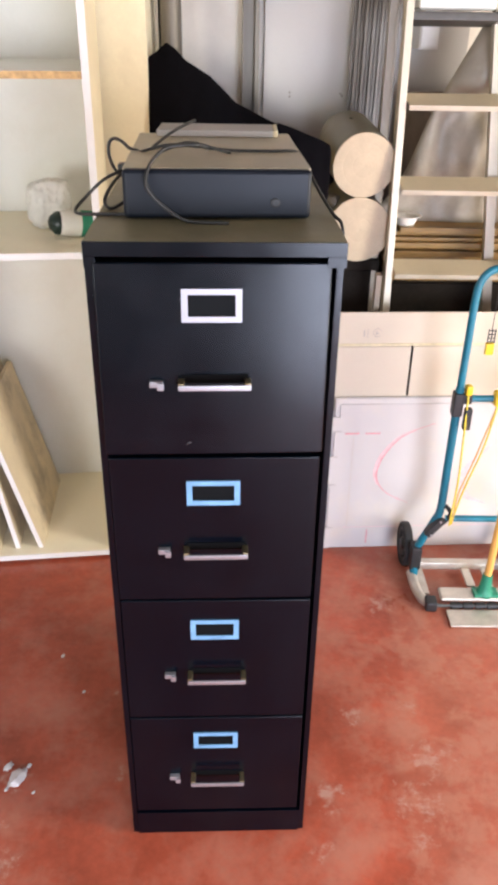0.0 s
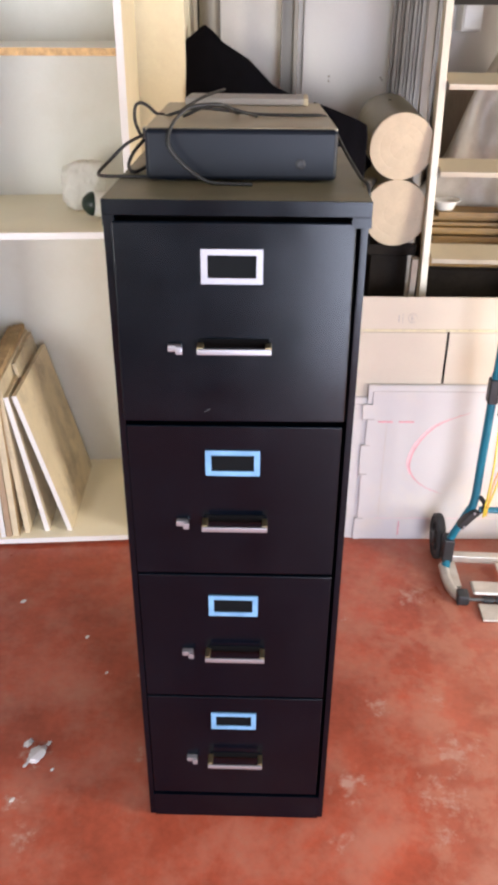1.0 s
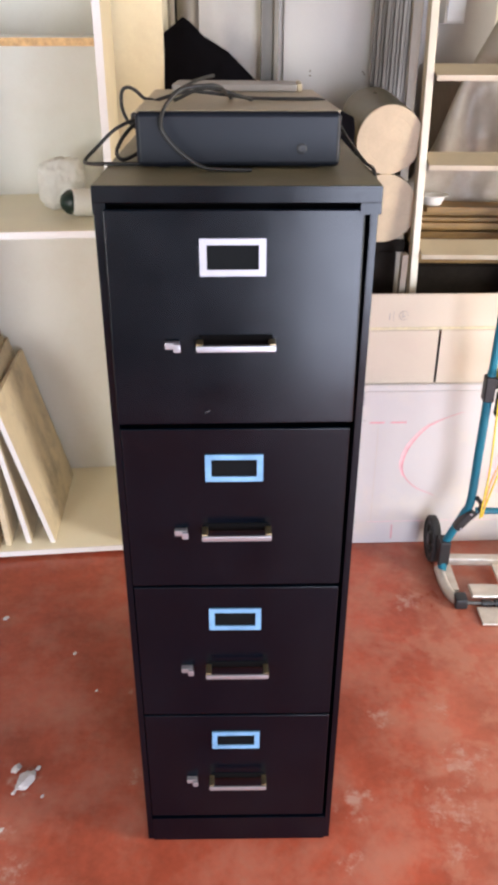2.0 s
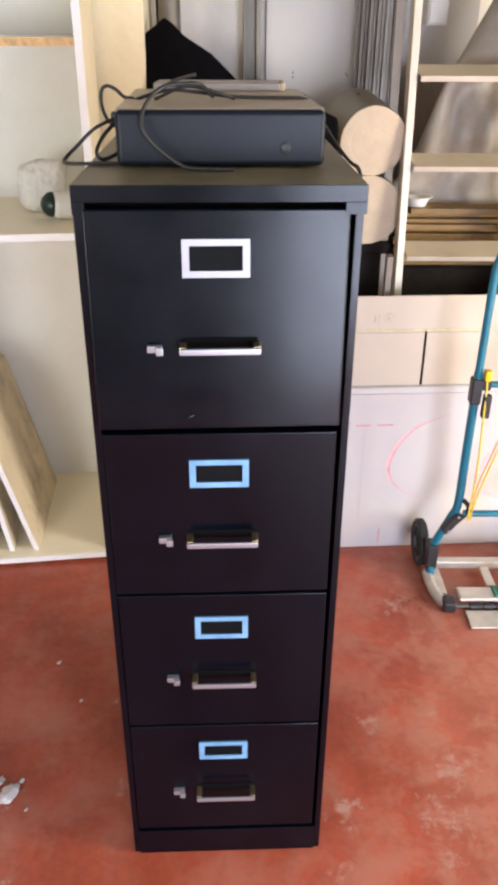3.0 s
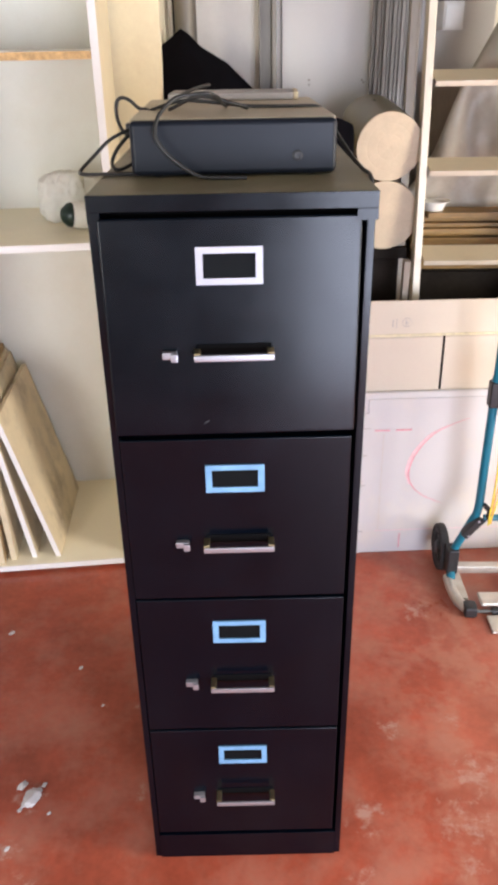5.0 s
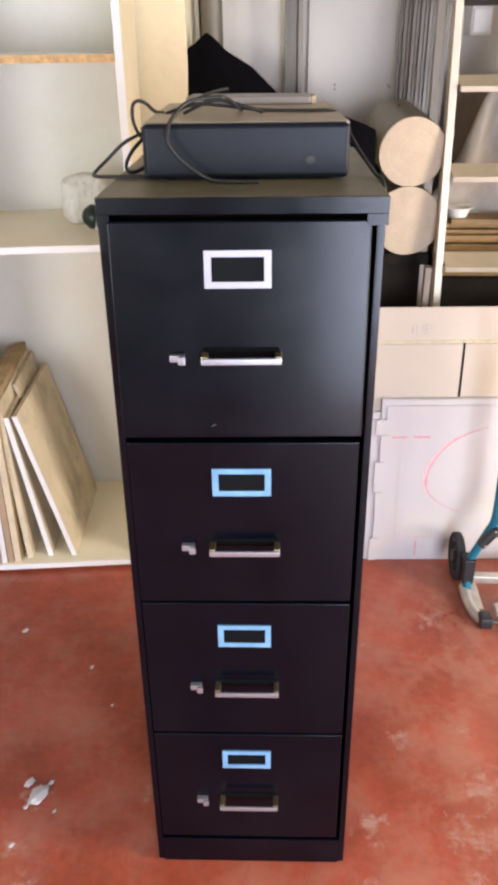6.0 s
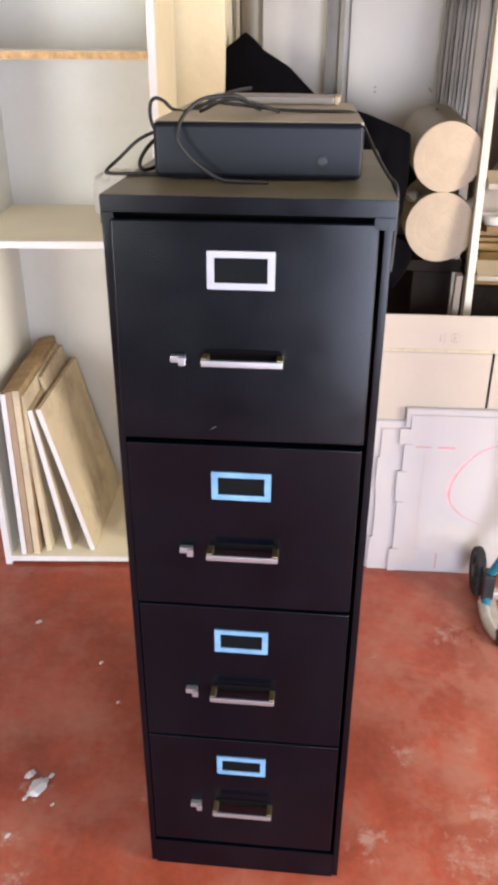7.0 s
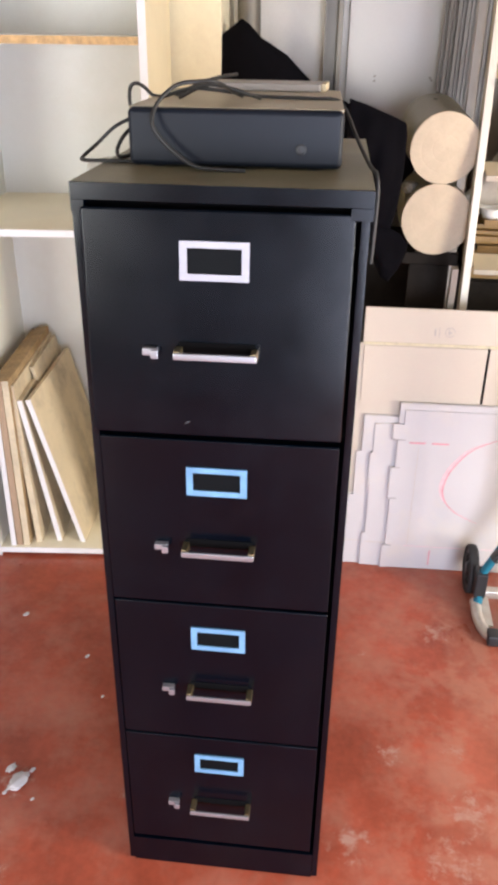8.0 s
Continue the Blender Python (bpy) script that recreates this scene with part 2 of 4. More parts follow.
M["green_plastic"] = mat("green_plastic", (0.02, 0.22, 0.13), 0.45, var=0.1, scale=20, bump=0.04)
M["dark_green"] = mat("dark_green_plastic", (0.006, 0.022, 0.016), 0.35, var=0.15, scale=30, bump=0.04)
M["white_plastic"] = mat("white_plastic", (0.80, 0.78, 0.73), 0.4, var=0.04, scale=20, bump=0.03)
M["poly"] = mat("milky_polythene", (0.95, 0.94, 0.90), 0.45, var=0.04, scale=9, fine=50, bump=0.12)
M["poly"].node_tree.nodes["Principled BSDF"].inputs["Transmission Weight"].default_value = 0.4
M["poly"].node_tree.nodes["Principled BSDF"].inputs["IOR"].default_value = 1.12
M["grey_sheet"] = mat("dusty_polythene", (0.35, 0.305, 0.245), 0.48, var=0.14, scale=6, fine=40, bump=0.22, dirt=(0.58, 0.53, 0.46), dirt_amount=0.5, dirt_scale=4)
M["wood_strip"] = mat("stacked_wood", (0.36, 0.205, 0.052), 0.5, var=0.55, scale=10, fine=140, bump=0.15, stretch=(0.15, 1, 1), shift=0.7)
# near-black partly to carry the shade under the rolls
M["black_wood"] = mat("near_black_wood", (0.021, 0.017, 0.014), 0.85, var=0.3, scale=12, bump=0.2, spec=0.1)
M["paper"] = mat("white_scrap", (0.66, 0.62, 0.61), 0.7, var=0.06, scale=60, bump=0.2)
M["concrete"] = mat("outside_concrete", (0.36, 0.34, 0.32), 0.9, var=0.15, scale=3, fine=60, bump=0.3)


# ---- building blocks ----
def part(name, bm, material, parent=None, label=""):
    me = bpy.data.meshes.new(name)
    bmesh.ops.recalc_face_normals(bm, faces=bm.faces)
    bm.to_mesh(me)
    bm.free()
    me.materials.append(M[material])
    me.polygons.foreach_set("use_smooth", [True] * len(me.polygons))
    me.set_sharp_from_angle(angle=radians(38))
    ob = new(name, me)
    ob.parent = parent
    if len(me.polygons) < 1500:
        ob.modifiers.new("even_shading", "WEIGHTED_NORMAL").keep_sharp = True
    if label:
        ob["label"] = label
    return ob


def thing(name, m, label, category, group=""):
    ob = new(name)
    ob.empty_display_size = 0.05
    ob.matrix_world = m
    return tagged(ob, label, category, group)


def setting(ob):
    return tagged(ob, kind="structure")


def box(bm, x0, x1, y0, y1, z0, z1, bev=0.0, seg=2, turn=None):
    m = Matrix.LocRotScale(((x0 + x1) / 2, (y0 + y1) / 2, (z0 + z1) / 2), None, (abs(x1 - x0), abs(y1 - y0), abs(z1 - z0)))
    vs = bmesh.ops.create_cube(bm, size=1, matrix=turn @ m if turn else m)["verts"]
    if bev:
        es = list({e for v in vs for e in v.link_edges})
        bmesh.ops.bevel(bm, geom=es, offset=bev, segments=seg, affect="EDGES", profile=0.5)
    return bm


def bx(*a, **k):
    return box(bmesh.new(), *a, **k)


def curve_points(pts, n=8):
    """A smooth line through the points."""
    p = [Vector(q) for q in pts]
    p = [2 * p[0] - p[1]] + p + [2 * p[-1] - p[-2]]
    out = []
    for i in range(1, len(p) - 2):
        a, b, c, d = p[i - 1:i + 3]
        for k in range(n):
            t = k / n
            out.append(0.5 * (2 * b + (c - a) * t + (2 * a - 5 * b + 4 * c - d) * t * t + (3 * b - a - 3 * c + d) * t ** 3))
    out.append(p[-2])
    return out


def tube(bm, pts, r, n=10, smooth=True, steps=8):
    line = curve_points(pts, steps) if smooth else [Vector(q) for q in pts]
    rings, side = [], None
    for i, c in enumerate(line):
        d = (line[min(i + 1, len(line) - 1)] - line[max(i - 1, 0)]).normalized()
        if side is None:
            side = d.cross(Vector((0.31, 0.2, 0.93)) if abs(d.z) < 0.9 else Vector((1, 0, 0))).normalized()
        side = (side - d * side.dot(d)).normalized()
        up = d.cross(side)
        rings.append([bm.verts.new(c + r * (math.cos(a) * side + math.sin(a) * up)) for a in (2 * math.pi * k / n for k in range(n))])
    for a, b in zip(rings, rings[1:]):
        for k in range(n):
            bm.faces.new((a[k], a[(k + 1) % n], b[(k + 1) % n], b[k]))
    bm.faces.new(rings[0][::-1])
    bm.faces.new(rings[-1])
    return bm


def lathe(bm, profile, n=32, m=None, caps=True):
    """Profile of (radius, height) turned about the z axis; without caps the profile is closed on itself."""
    rings = []
    for r, z in profile:
        rings.append([bm.verts.new((m or Matrix()) @ Vector((r * math.cos(2 * math.pi * k / n), r * math.sin(2 * math.pi * k / n), z))) for k in range(n)])
    for a, b in zip(rings, rings[1:] if caps else rings[1:] + rings[:1]):
        for k in range(n):
            bm.faces.new((a[k], a[(k + 1) % n], b[(k + 1) % n], b[k]))
    if caps:
        bm.faces.new(rings[0][::-1])
        bm.faces.new(rings[-1])
    return bm


def plate(bm, outline, y0, y1):
    """An outline in x and z given a thickness along y."""
    a = [bm.verts.new((x, y0, z)) for x, z in outline]
    b = [bm.verts.new((x, y1, z)) for x, z in outline]
    bm.faces.new(a)
    bm.faces.new(b[::-1])
    for i in range(len(a)):
        j = (i + 1) % len(a)
        bm.faces.new((a[j], a[i], b[i], b[j]))
    return bm


# ---- the room ----
WALL_TURN = 4.0
X0, X1, Y0, Y1, ZC = -2.4, 3.0, -3.4, 1.85, 2.75
setting(part("ground", bx(-60, 60, -60, 60, -0.4, -0.125), "concrete"))
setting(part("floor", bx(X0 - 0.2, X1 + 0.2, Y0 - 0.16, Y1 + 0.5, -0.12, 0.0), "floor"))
setting(part("ceiling", bx(X0 - 0.2, X1 + 0.2, Y0 - 0.15, Y1 + 0.5, ZC, ZC + 0.15), "ceiling"))
setting(part("wall_west", bx(X0 - 0.15, X0, Y0, Y1 + 0.4, 0, ZC), "unseen_wall"))
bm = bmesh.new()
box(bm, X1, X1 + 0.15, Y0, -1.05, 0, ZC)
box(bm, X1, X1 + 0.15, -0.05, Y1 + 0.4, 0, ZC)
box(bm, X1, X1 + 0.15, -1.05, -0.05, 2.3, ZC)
setting(part("wall_east", bm, "unseen_wall"))
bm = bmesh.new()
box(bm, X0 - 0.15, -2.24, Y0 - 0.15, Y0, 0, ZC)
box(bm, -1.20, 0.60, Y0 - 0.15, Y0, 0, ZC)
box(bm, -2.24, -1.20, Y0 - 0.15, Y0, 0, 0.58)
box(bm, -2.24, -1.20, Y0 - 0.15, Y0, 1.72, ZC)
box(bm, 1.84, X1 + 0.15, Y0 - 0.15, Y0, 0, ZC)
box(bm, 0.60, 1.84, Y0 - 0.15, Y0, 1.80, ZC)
setting(part("wall_south", bm, "unseen_wall"))
wall_turn = pose(0, Y1, 0, 0, 0, WALL_TURN)
wn_ = part("wall_north", bx(-2.6, 3.2, 0, 0.15, 0, ZC), "wall")
wn_.matrix_world = wall_turn
setting(wn_)

# the pier of the wall beside the shelves, the flat panel, the pipe and a dark gap line
setting(part("wall_pier", bx(-0.432, -0.265, 1.57, 1.82, 0, ZC, bev=0.004), "pier"))
wp = part("wall_panel", bx(0.099, 0.80, -0.02, 0.0, 0.75, 2.5, bev=0.003), "panel_wall")
wp.matrix_world = pose(0, Y1 - 0.004, 0, 0, 0, WALL_TURN)
setting(wp)
for x, z in ((0.211, 1.376), (0.211, 1.362), (0.389, 1.373), (0.395, 1.366)):
    part("screw_hole", lathe(bmesh.new(), [(0.0045, 0.0), (0.003, 0.0012)], 10, pose(x - 0.02, -0.0195, z, 90)), "rear_leg", wp)


def pipe(x, y, r, material, label):
    t = thing("pipe", pose(x, y, 0), label, "pipe")
    part("tube", tube(bmesh.new(), [(0, 0, 0.0), (0, 0, ZC)], r, 20, smooth=False), material, t)
    for z in (0.6, 1.9):
        part("clip", bx(-r - 0.012, r + 0.012, -0.006, 0.03, z, z + 0.025, bev=0.003), "galv", t)
    return t


pipe(-0.201, 1.71, 0.034, "galv", "dull grey vertical steel pipe on the wall")
# thin black tube drawn in for the dark gap beside the pier
pipe(-0.240, 1.785, 0.0095, "black_plastic", "dark vertical line for the gap beside the wall pier")
t = thing("metal_channel", pose(0.053, 1.785, 0, 0, 0, WALL_TURN), "grey metal channel running up the white wall", "channel")
part("web", bx(-0.0257, 0.0257, 0.0, 0.03, 0, ZC, bev=0.002), "galv", t)
part("flange", bx(0.0128, 0.0278, -0.03, 0.0, 0, ZC, bev=0.002), "galv", t)
part("flange", bx(-0.0278, -0.0235, -0.03, 0.0, 0, ZC, bev=0.001), "galv", t)


# ---- shelf unit ----
SHELF = pose(-0.346, 1.010, 0, 0, 0, 7.0)
WID, DEP, HGT, TH = 0.557, 0.525, 2.05, 0.02
unit = thing("shelf_unit", SHELF, "tall white melamine shelf unit with raw chipboard edge", "shelf")
part("side_panel", bx(-TH, 0, 0, DEP, 0, HGT, bev=0.001), "cream", unit, "cream outer side panel")
part("side_panel", bx(-WID, -WID + TH, 0, DEP, 0, HGT, bev=0.001), "melamine", unit)
for x0, x1 in ((-TH, 0), (-WID, -WID + TH)):
    part("edging", bx(x0 + 0.0005, x1 - 0.0005, -0.002, 0, 0, HGT), "white_edge", unit)
part("back_panel", bx(-WID + TH, -TH, DEP - 0.008, DEP, 0.02, HGT), "melamine", unit)
for z, edge, lab in ((0.012, "white_edge", ""), (1.018, "white_edge", ""), (1.468, "raw_edge", "shelf with a raw chipboard front edge"), (HGT - 0.02, "white_edge", "")):
    s = part("shelf", bx(-WID + TH, -TH, 0.001, DEP - 0.009, z, z + 0.019), "cream_shelf" if z < 1.1 else "melamine", unit, lab)
    part("edging", bx(-WID + TH, -TH, -0.002, 0.001, z + 0.0005, z + 0.0185), edge, s)


# boards leaning inside the lowest compartment: foot, lean, thickness, height, depth
def leaning_board(x, y, lean, th, h, d, face, edge, label, turn=0):
    m = SHELF @ pose(x, y, 0.0315, 0, 0, turn) @ pose(0, 0, 0, 0, lean, 0)
    t = thing("leaning_board", m, label, "board", "boards leaning in the shelf unit")
    part("panel", bx(-th, 0, 0.002, d, 0, h, bev=0.001), face, t)
    part("edging", bx(-th + 0.0004, -0.0004, 0, 0.002, 0.0004, h - 0.0004), edge, t)
    return t


leaning_board(-0.488, 0.006, 0.6, 0.016, 0.562, 0.48, "brown_edge", "white_edge", "brown chipboard panel with white front edging")
leaning_board(-0.4685, 0.010, 0.4, 0.018, 0.567, 0.48, "brown_edge", "brown_board", "raw brown chipboard panel standing nearly upright")
leaning_board(-0.446, 0.012, 0.2, 0.020, 0.570, 0.48, "brown_edge", "tan_board", "brown chipboard panel with a tan front edge")
leaning_board(-0.412, 0.032, -2.7, 0.018, 0.548, 0.46, "tan_board", "tan_board", "plain tan chipboard panel leaning in the shelf")
leaning_board(-0.349, 0.040, -8.2, 0.016, 0.502, 0.44, "tan_board", "white_edge", "tan panel with white front edging, leaning")
# added panel; stands in for the next board's shadow on the back
leaning_board(-0.2915, 0.20, -13.8, 0.012, 0.556, 0.29, "tan_board", "tan_board", "thin tan panel set deep, standing in for a shadow")
leaning_board(-0.273, 0.036, -13.8, 0.016, 0.515, 0.43, "tan_board", "white_edge", "stained tan panel with white edging, leaning the most", -2.5)


def crumpled(name, size, seed, material, parent, sub=4, amount=0.35):
    bm = bmesh.new()
    bmesh.ops.create_icosphere(bm, subdivisions=sub, radius=1)
    for v in bm.verts:
        p = v.co * 1.7 + Vector((seed, seed * 0.7, 0))
        k = 1 + amount * (noise.noise(p) + 0.5 * abs(noise.noise(p * 2.3)) + 0.25 * noise.noise(p * 5))
        v.co = Vector((v.co.x * size[0], v.co.y * size[1], v.co.z * size[2])) * k
    low = min(v.co.z for v in bm.verts)
    for v in bm.verts:
        v.co.z -= low
        v.co.z = max(v.co.z, 0.004 * (v.co.z > 0.008))
    return part(name, bm, material, parent)


bm = bmesh.new()
bmesh.ops.create_icosphere(bm, subdivisions=5, radius=1)
for v in bm.verts:
    d = v.co.normalized()
    k = (abs(d.x) ** 4 + abs(d.y) ** 4 + abs(d.z) ** 4) ** -0.25
    p = d * 2.2 + Vector((3.1, 1.4, 0))
    k *= 1 + 0.16 * noise.noise(p) - 0.14 * abs(noise.noise(p * 1.6)) + 0.05 * abs(noise.noise(p * 4))
    v.co = Vector((d.x * 0.064, d.y * 0.050, d.z * 0.068)) * k
    v.co.x += 0.12 * v.co.z * (1 if v.co.z > 0 else 0.3)
low = min(v.co.z for v in bm.verts)
for v in bm.verts:
    v.co.z = max(v.co.z - low - 0.006, 0.0)
b = part("plastic_bag", bm, "poly")
b.matrix_world = pose(-0.548, 1.285, 1.0386, 0, 0, 12)
tagged(b, "crumpled milky white plastic bag on the shelf", "plastic bag")

bt = thing("bottle", pose(-0.478, 1.165, 1.0385 + 0.038, 84, 0, -66), "white plastic bottle with dark green cap lying on shelf", "bottle")
part("body", lathe(bmesh.new(), [(0.030, -0.12), (0.036, -0.115), (0.037, -0.02), (0.037, 0.006), (0.034, 0.014), (0.032, 0.016)], 28), "white_plastic", bt)
part("cap", lathe(bmesh.new(), [(0.033, 0.0162), (0.034, 0.020), (0.031, 0.030), (0.018, 0.044), (0.008, 0.048)], 24), "dark_green", bt, "dark green screw cap")
part("label", lathe(bmesh.new(), [(0.0375, -0.09), (0.0376, -0.088), (0.0376, -0.045), (0.0375, -0.043)], 28), "green_plastic", bt, "green paper label")


# ---- the filing cabinet ----
HALF, CD, CH = 0.1905, 0.52, 1.3315
CAB = pose(0, 0, 0, 0, 0, 1.8)
cab = thing("filing_cabinet", CAB, "tall black steel filing cabinet with four drawers", "filing cabinet")
part("side_panel", bx(-HALF, -HALF + 0.011, 0, CD, 0.0, CH - 0.03, bev=0.0008), "black_paint", cab)
part("side_panel", bx(HALF - 0.011, HALF, 0, CD, 0.0, CH - 0.03, bev=0.0008), "black_paint", cab)
part("back_panel", bx(-HALF + 0.011, HALF - 0.011, CD - 0.004, CD, 0.0, CH - 0.03), "black_paint", cab)
part("inner_frame", bx(-HALF + 0.011, HALF - 0.011, 0.03, CD - 0.005, 0.02, CH - 0.0045), "void", cab)
lid = part("lid", bx(-HALF - 0.0004, HALF + 0.0033, 0.0002, CD + 0.002, CH - 0.004, CH, bev=0.0008), "dusty_sheen_black", cab, "black steel lid, paled by dust and painted reflection")
part("lid_front", bx(-HALF - 0.0006, HALF + 0.0035, -0.0025, 0.0, CH - 0.022, CH - 0.0002, bev=0.0008), "black_paint", lid)
for s in (-1, 1):
    over = 0.0035 if s > 0 else 0.0006
    xa, xb = sorted((s * (HALF + over), s * (HALF - 0.0165 - 0.008 * (s > 0))))
    part("lid_corner", bx(xa, xb, -0.0022, 0.012, CH - 0.0375, CH - 0.0222, bev=0.0003), "black_paint", lid)
    xa, xb = sorted((s * (HALF + over), s * (HALF + 0.0003)))
    part("lid_side", bx(xa, xb, 0.0122, CD, CH - 0.0375, CH - 0.0042), "black_paint", lid)
part("plinth", bx(-HALF + 0.0115, HALF - 0.0115, -0.0035, 0.03, 0.0, 0.0685, bev=0.0012), "black_paint", cab)
part("lock_notch", lathe(bmesh.new(), [(0.003, 0.0), (0.0027, 0.0008), (0.0015, 0.0008)], 16, pose(0.162, -0.0027, CH - 0.0145, 90)), "black_paint", lid, "dark round notch in the lid")


def drawer(z0, z1, out, skew, sag, zl0, zl1, zh, film, name_label):
    """One drawer: its front, label frame, pull and thumb latch."""
    x0, x1 = -0.1785, 0.1735
    f = part("drawer", bx(x0, x1, -0.001, 0.02, z0, z1, bev=0.003, seg=3), "black_paint", cab)
    f.matrix_basis = pose(0, -out, 0, 0, 0, skew) @ pose(0, 0, z1) @ pose(0, 0, 0, -sag, 0, 0) @ pose(0, 0, -z1)
    # label frame of four strips round a dark card
    bm = bmesh.new()
    w = 0.0088
    xa, xb = -0.0505, 0.0405
    plate(bm, [(xa, zl0), (xb, zl0), (xb, zl0 + w), (xa, zl0 + w)], -0.0042, -0.0012)
    plate(bm, [(xa, zl1 - w), (xb, zl1 - w), (xb, zl1), (xa, zl1)], -0.0042, -0.0012)
    plate(bm, [(xa, zl0 + w), (xa + w + 0.001, zl0 + w), (xa + w + 0.001, zl1 - w), (xa, zl1 - w)], -0.0042, -0.0012)
    plate(bm, [(xb - w - 0.001, zl0 + w), (xb, zl0 + w), (xb, zl1 - w), (xb - w - 0.001, zl1 - w)], -0.0042, -0.0012)
    part("label_frame", bm, film, f, name_label)
    part("label_card", bx(xa + w, xb - w, -0.0018, -0.0008, zl0 + w, zl1 - w), "card", f)
    # pull, with a black strip drawn in for the shade behind it
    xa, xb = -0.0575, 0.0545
    part("back_plate", bx(xa + 0.004, xb - 0.004, -0.0026, -0.0008, zh - 0.002, zh + 0.0125, bev=0.0006), "void", f, "black strip standing in for shade behind the pull")
    p = part("handle", bx(xa, xb, -0.030, -0.0255, zh - 0.0048, zh + 0.0048, bev=0.0018), "chrome", f, "brushed metal bar pull")
    for xx in (xa, xb - 0.009):
        part("handle_post", bx(xx, xx + 0.009, -0.0256, -0.0012, zh - 0.006, zh + 0.0062, bev=0.0012), "brass", f, "dull brass post")
    bm = bx(-0.1025, -0.082, -0.012, -0.0012, zh - 0.006, zh + 0.0045, bev=0.0015)
    box(bm, -0.0905, -0.080, -0.017, -0.0122, zh - 0.009, zh + 0.0035, bev=0.0015)
    part("thumb_latch", bm, "chrome", f, "small chrome thumb latch")
    return f


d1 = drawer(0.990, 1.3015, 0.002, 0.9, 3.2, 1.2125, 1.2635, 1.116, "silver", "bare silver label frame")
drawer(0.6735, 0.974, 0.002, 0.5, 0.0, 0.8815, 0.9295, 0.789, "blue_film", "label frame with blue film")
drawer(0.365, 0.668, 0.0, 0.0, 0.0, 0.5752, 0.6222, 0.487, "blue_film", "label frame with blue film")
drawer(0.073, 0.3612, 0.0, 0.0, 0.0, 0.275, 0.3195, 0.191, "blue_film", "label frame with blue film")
part("paint_chip", plate(bmesh.new(), [(-0.049, 1.007), (-0.043, 1.0095), (-0.0395, 1.0115), (-0.041, 1.013), (-0.046, 1.0105)], -0.0014, -0.0008), "black_plastic", d1, "small grey scratch in the paint")


# ---- the box with its cables, the tray and the garment on top ----
dev = thing("set_top_box", CAB @ pose(0.004, 0.128, CH, 0, 0, 1.0), "black electronic box with dusty cover on the cabinet", "electronic box")
BW = 0.1475
part("front", bx(-BW, BW, 0, 0.035, 0.003, 0.0775, bev=0.008, seg=4), "box_front", dev, "dark charcoal plastic front with rounded corners")
part("chassis", bx(-BW + 0.002, BW - 0.002, 0.0352, 0.395, 0.010, 0.0735, bev=0.002), "black_plastic", dev)
part("cover", bx(-BW + 0.001, BW - 0.001, 0.012, 0.397, 0.074, 0.0785, bev=0.0012), "box_top", dev, "metal cover, tan from dust and painted reflection")
for x in (-0.11, 0.11):
    for y in (0.03, 0.34):
        part("foot", lathe(bmesh.new(), [(0.011, 0.0), (0.012, 0.002), (0.012, 0.0098)], 16, Matrix.Translation((x, y, 0))), "black_plastic", dev)
bm = lathe(bmesh.new(), [(0.0075, 0.0), (0.0075, 0.002), (0.006, 0.003), (0.0035, 0.003), (0.003, 0.0022)], 24, pose(0.091, 0.0005, 0.028, 90))
part("button", bm, "black_plastic", dev, "round black power button")
tr = thing("tray", CAB @ pose(0.003, 0.470, CH + 0.0788, 0, 0, -2.0), "flat pale grey plastic tray lying on the box", "tray")
part("body", bx(-0.117, 0.107, 0.0, 0.10, 0, 0.0125, bev=0.003, seg=3), "pad", tr)
part("end_cap", bx(0.1072, 0.116, 0.002, 0.098, 0.0, 0.013, bev=0.002), "tread", tr, "cream end cap")


def cable(pts, r, label):
    ob = part("cable", tube(bmesh.new(), pts, r, 10), "cable")
    ob.matrix_world = CAB
    return tagged(ob, label, "cable", "cables on the box")


cable([(-0.008, 0.318, 1.4122), (-0.013, 0.255, 1.4215), (-0.025, 0.162, 1.4396), (-0.051, 0.157, 1.4400), (-0.078, 0.148, 1.4355), (-0.099, 0.124, 1.4162), (-0.105, 0.108, 1.3929), (-0.094, 0.105, 1.3727), (-0.072, 0.105, 1.3525), (-0.046, 0.105, 1.3374), (-0.014, 0.101, 1.3352), (0.022, 0.100, 1.3346)], 0.0028, "black rubber cable looping over the front of the box")
cable([(-0.133, 0.301, 1.4102), (-0.148, 0.310, 1.4122), (-0.161, 0.310, 1.4233), (-0.174, 0.310, 1.4279), (-0.183, 0.310, 1.4203), (-0.184, 0.310, 1.3981), (-0.175, 0.305, 1.3779), (-0.161, 0.291, 1.3698)], 0.0028, "black cable standing up in a small loop")
cable([(-0.142, 0.282, 1.3899), (-0.155, 0.244, 1.3876), (-0.186, 0.226, 1.3743), (-0.215, 0.216, 1.3489), (-0.229, 0.189, 1.3346), (-0.217, 0.157, 1.3346), (-0.183, 0.156, 1.3346), (-0.140, 0.156, 1.3346)], 0.0027, "black cable bent past the cabinet's edge")
cable([(-0.157, 0.273, 1.3818), (-0.176, 0.235, 1.3613), (-0.185, 0.221, 1.3419), (-0.174, 0.196, 1.3346), (-0.158, 0.216, 1.3378), (-0.144, 0.235, 1.3471)], 0.0029, "black cable curled beside the box")
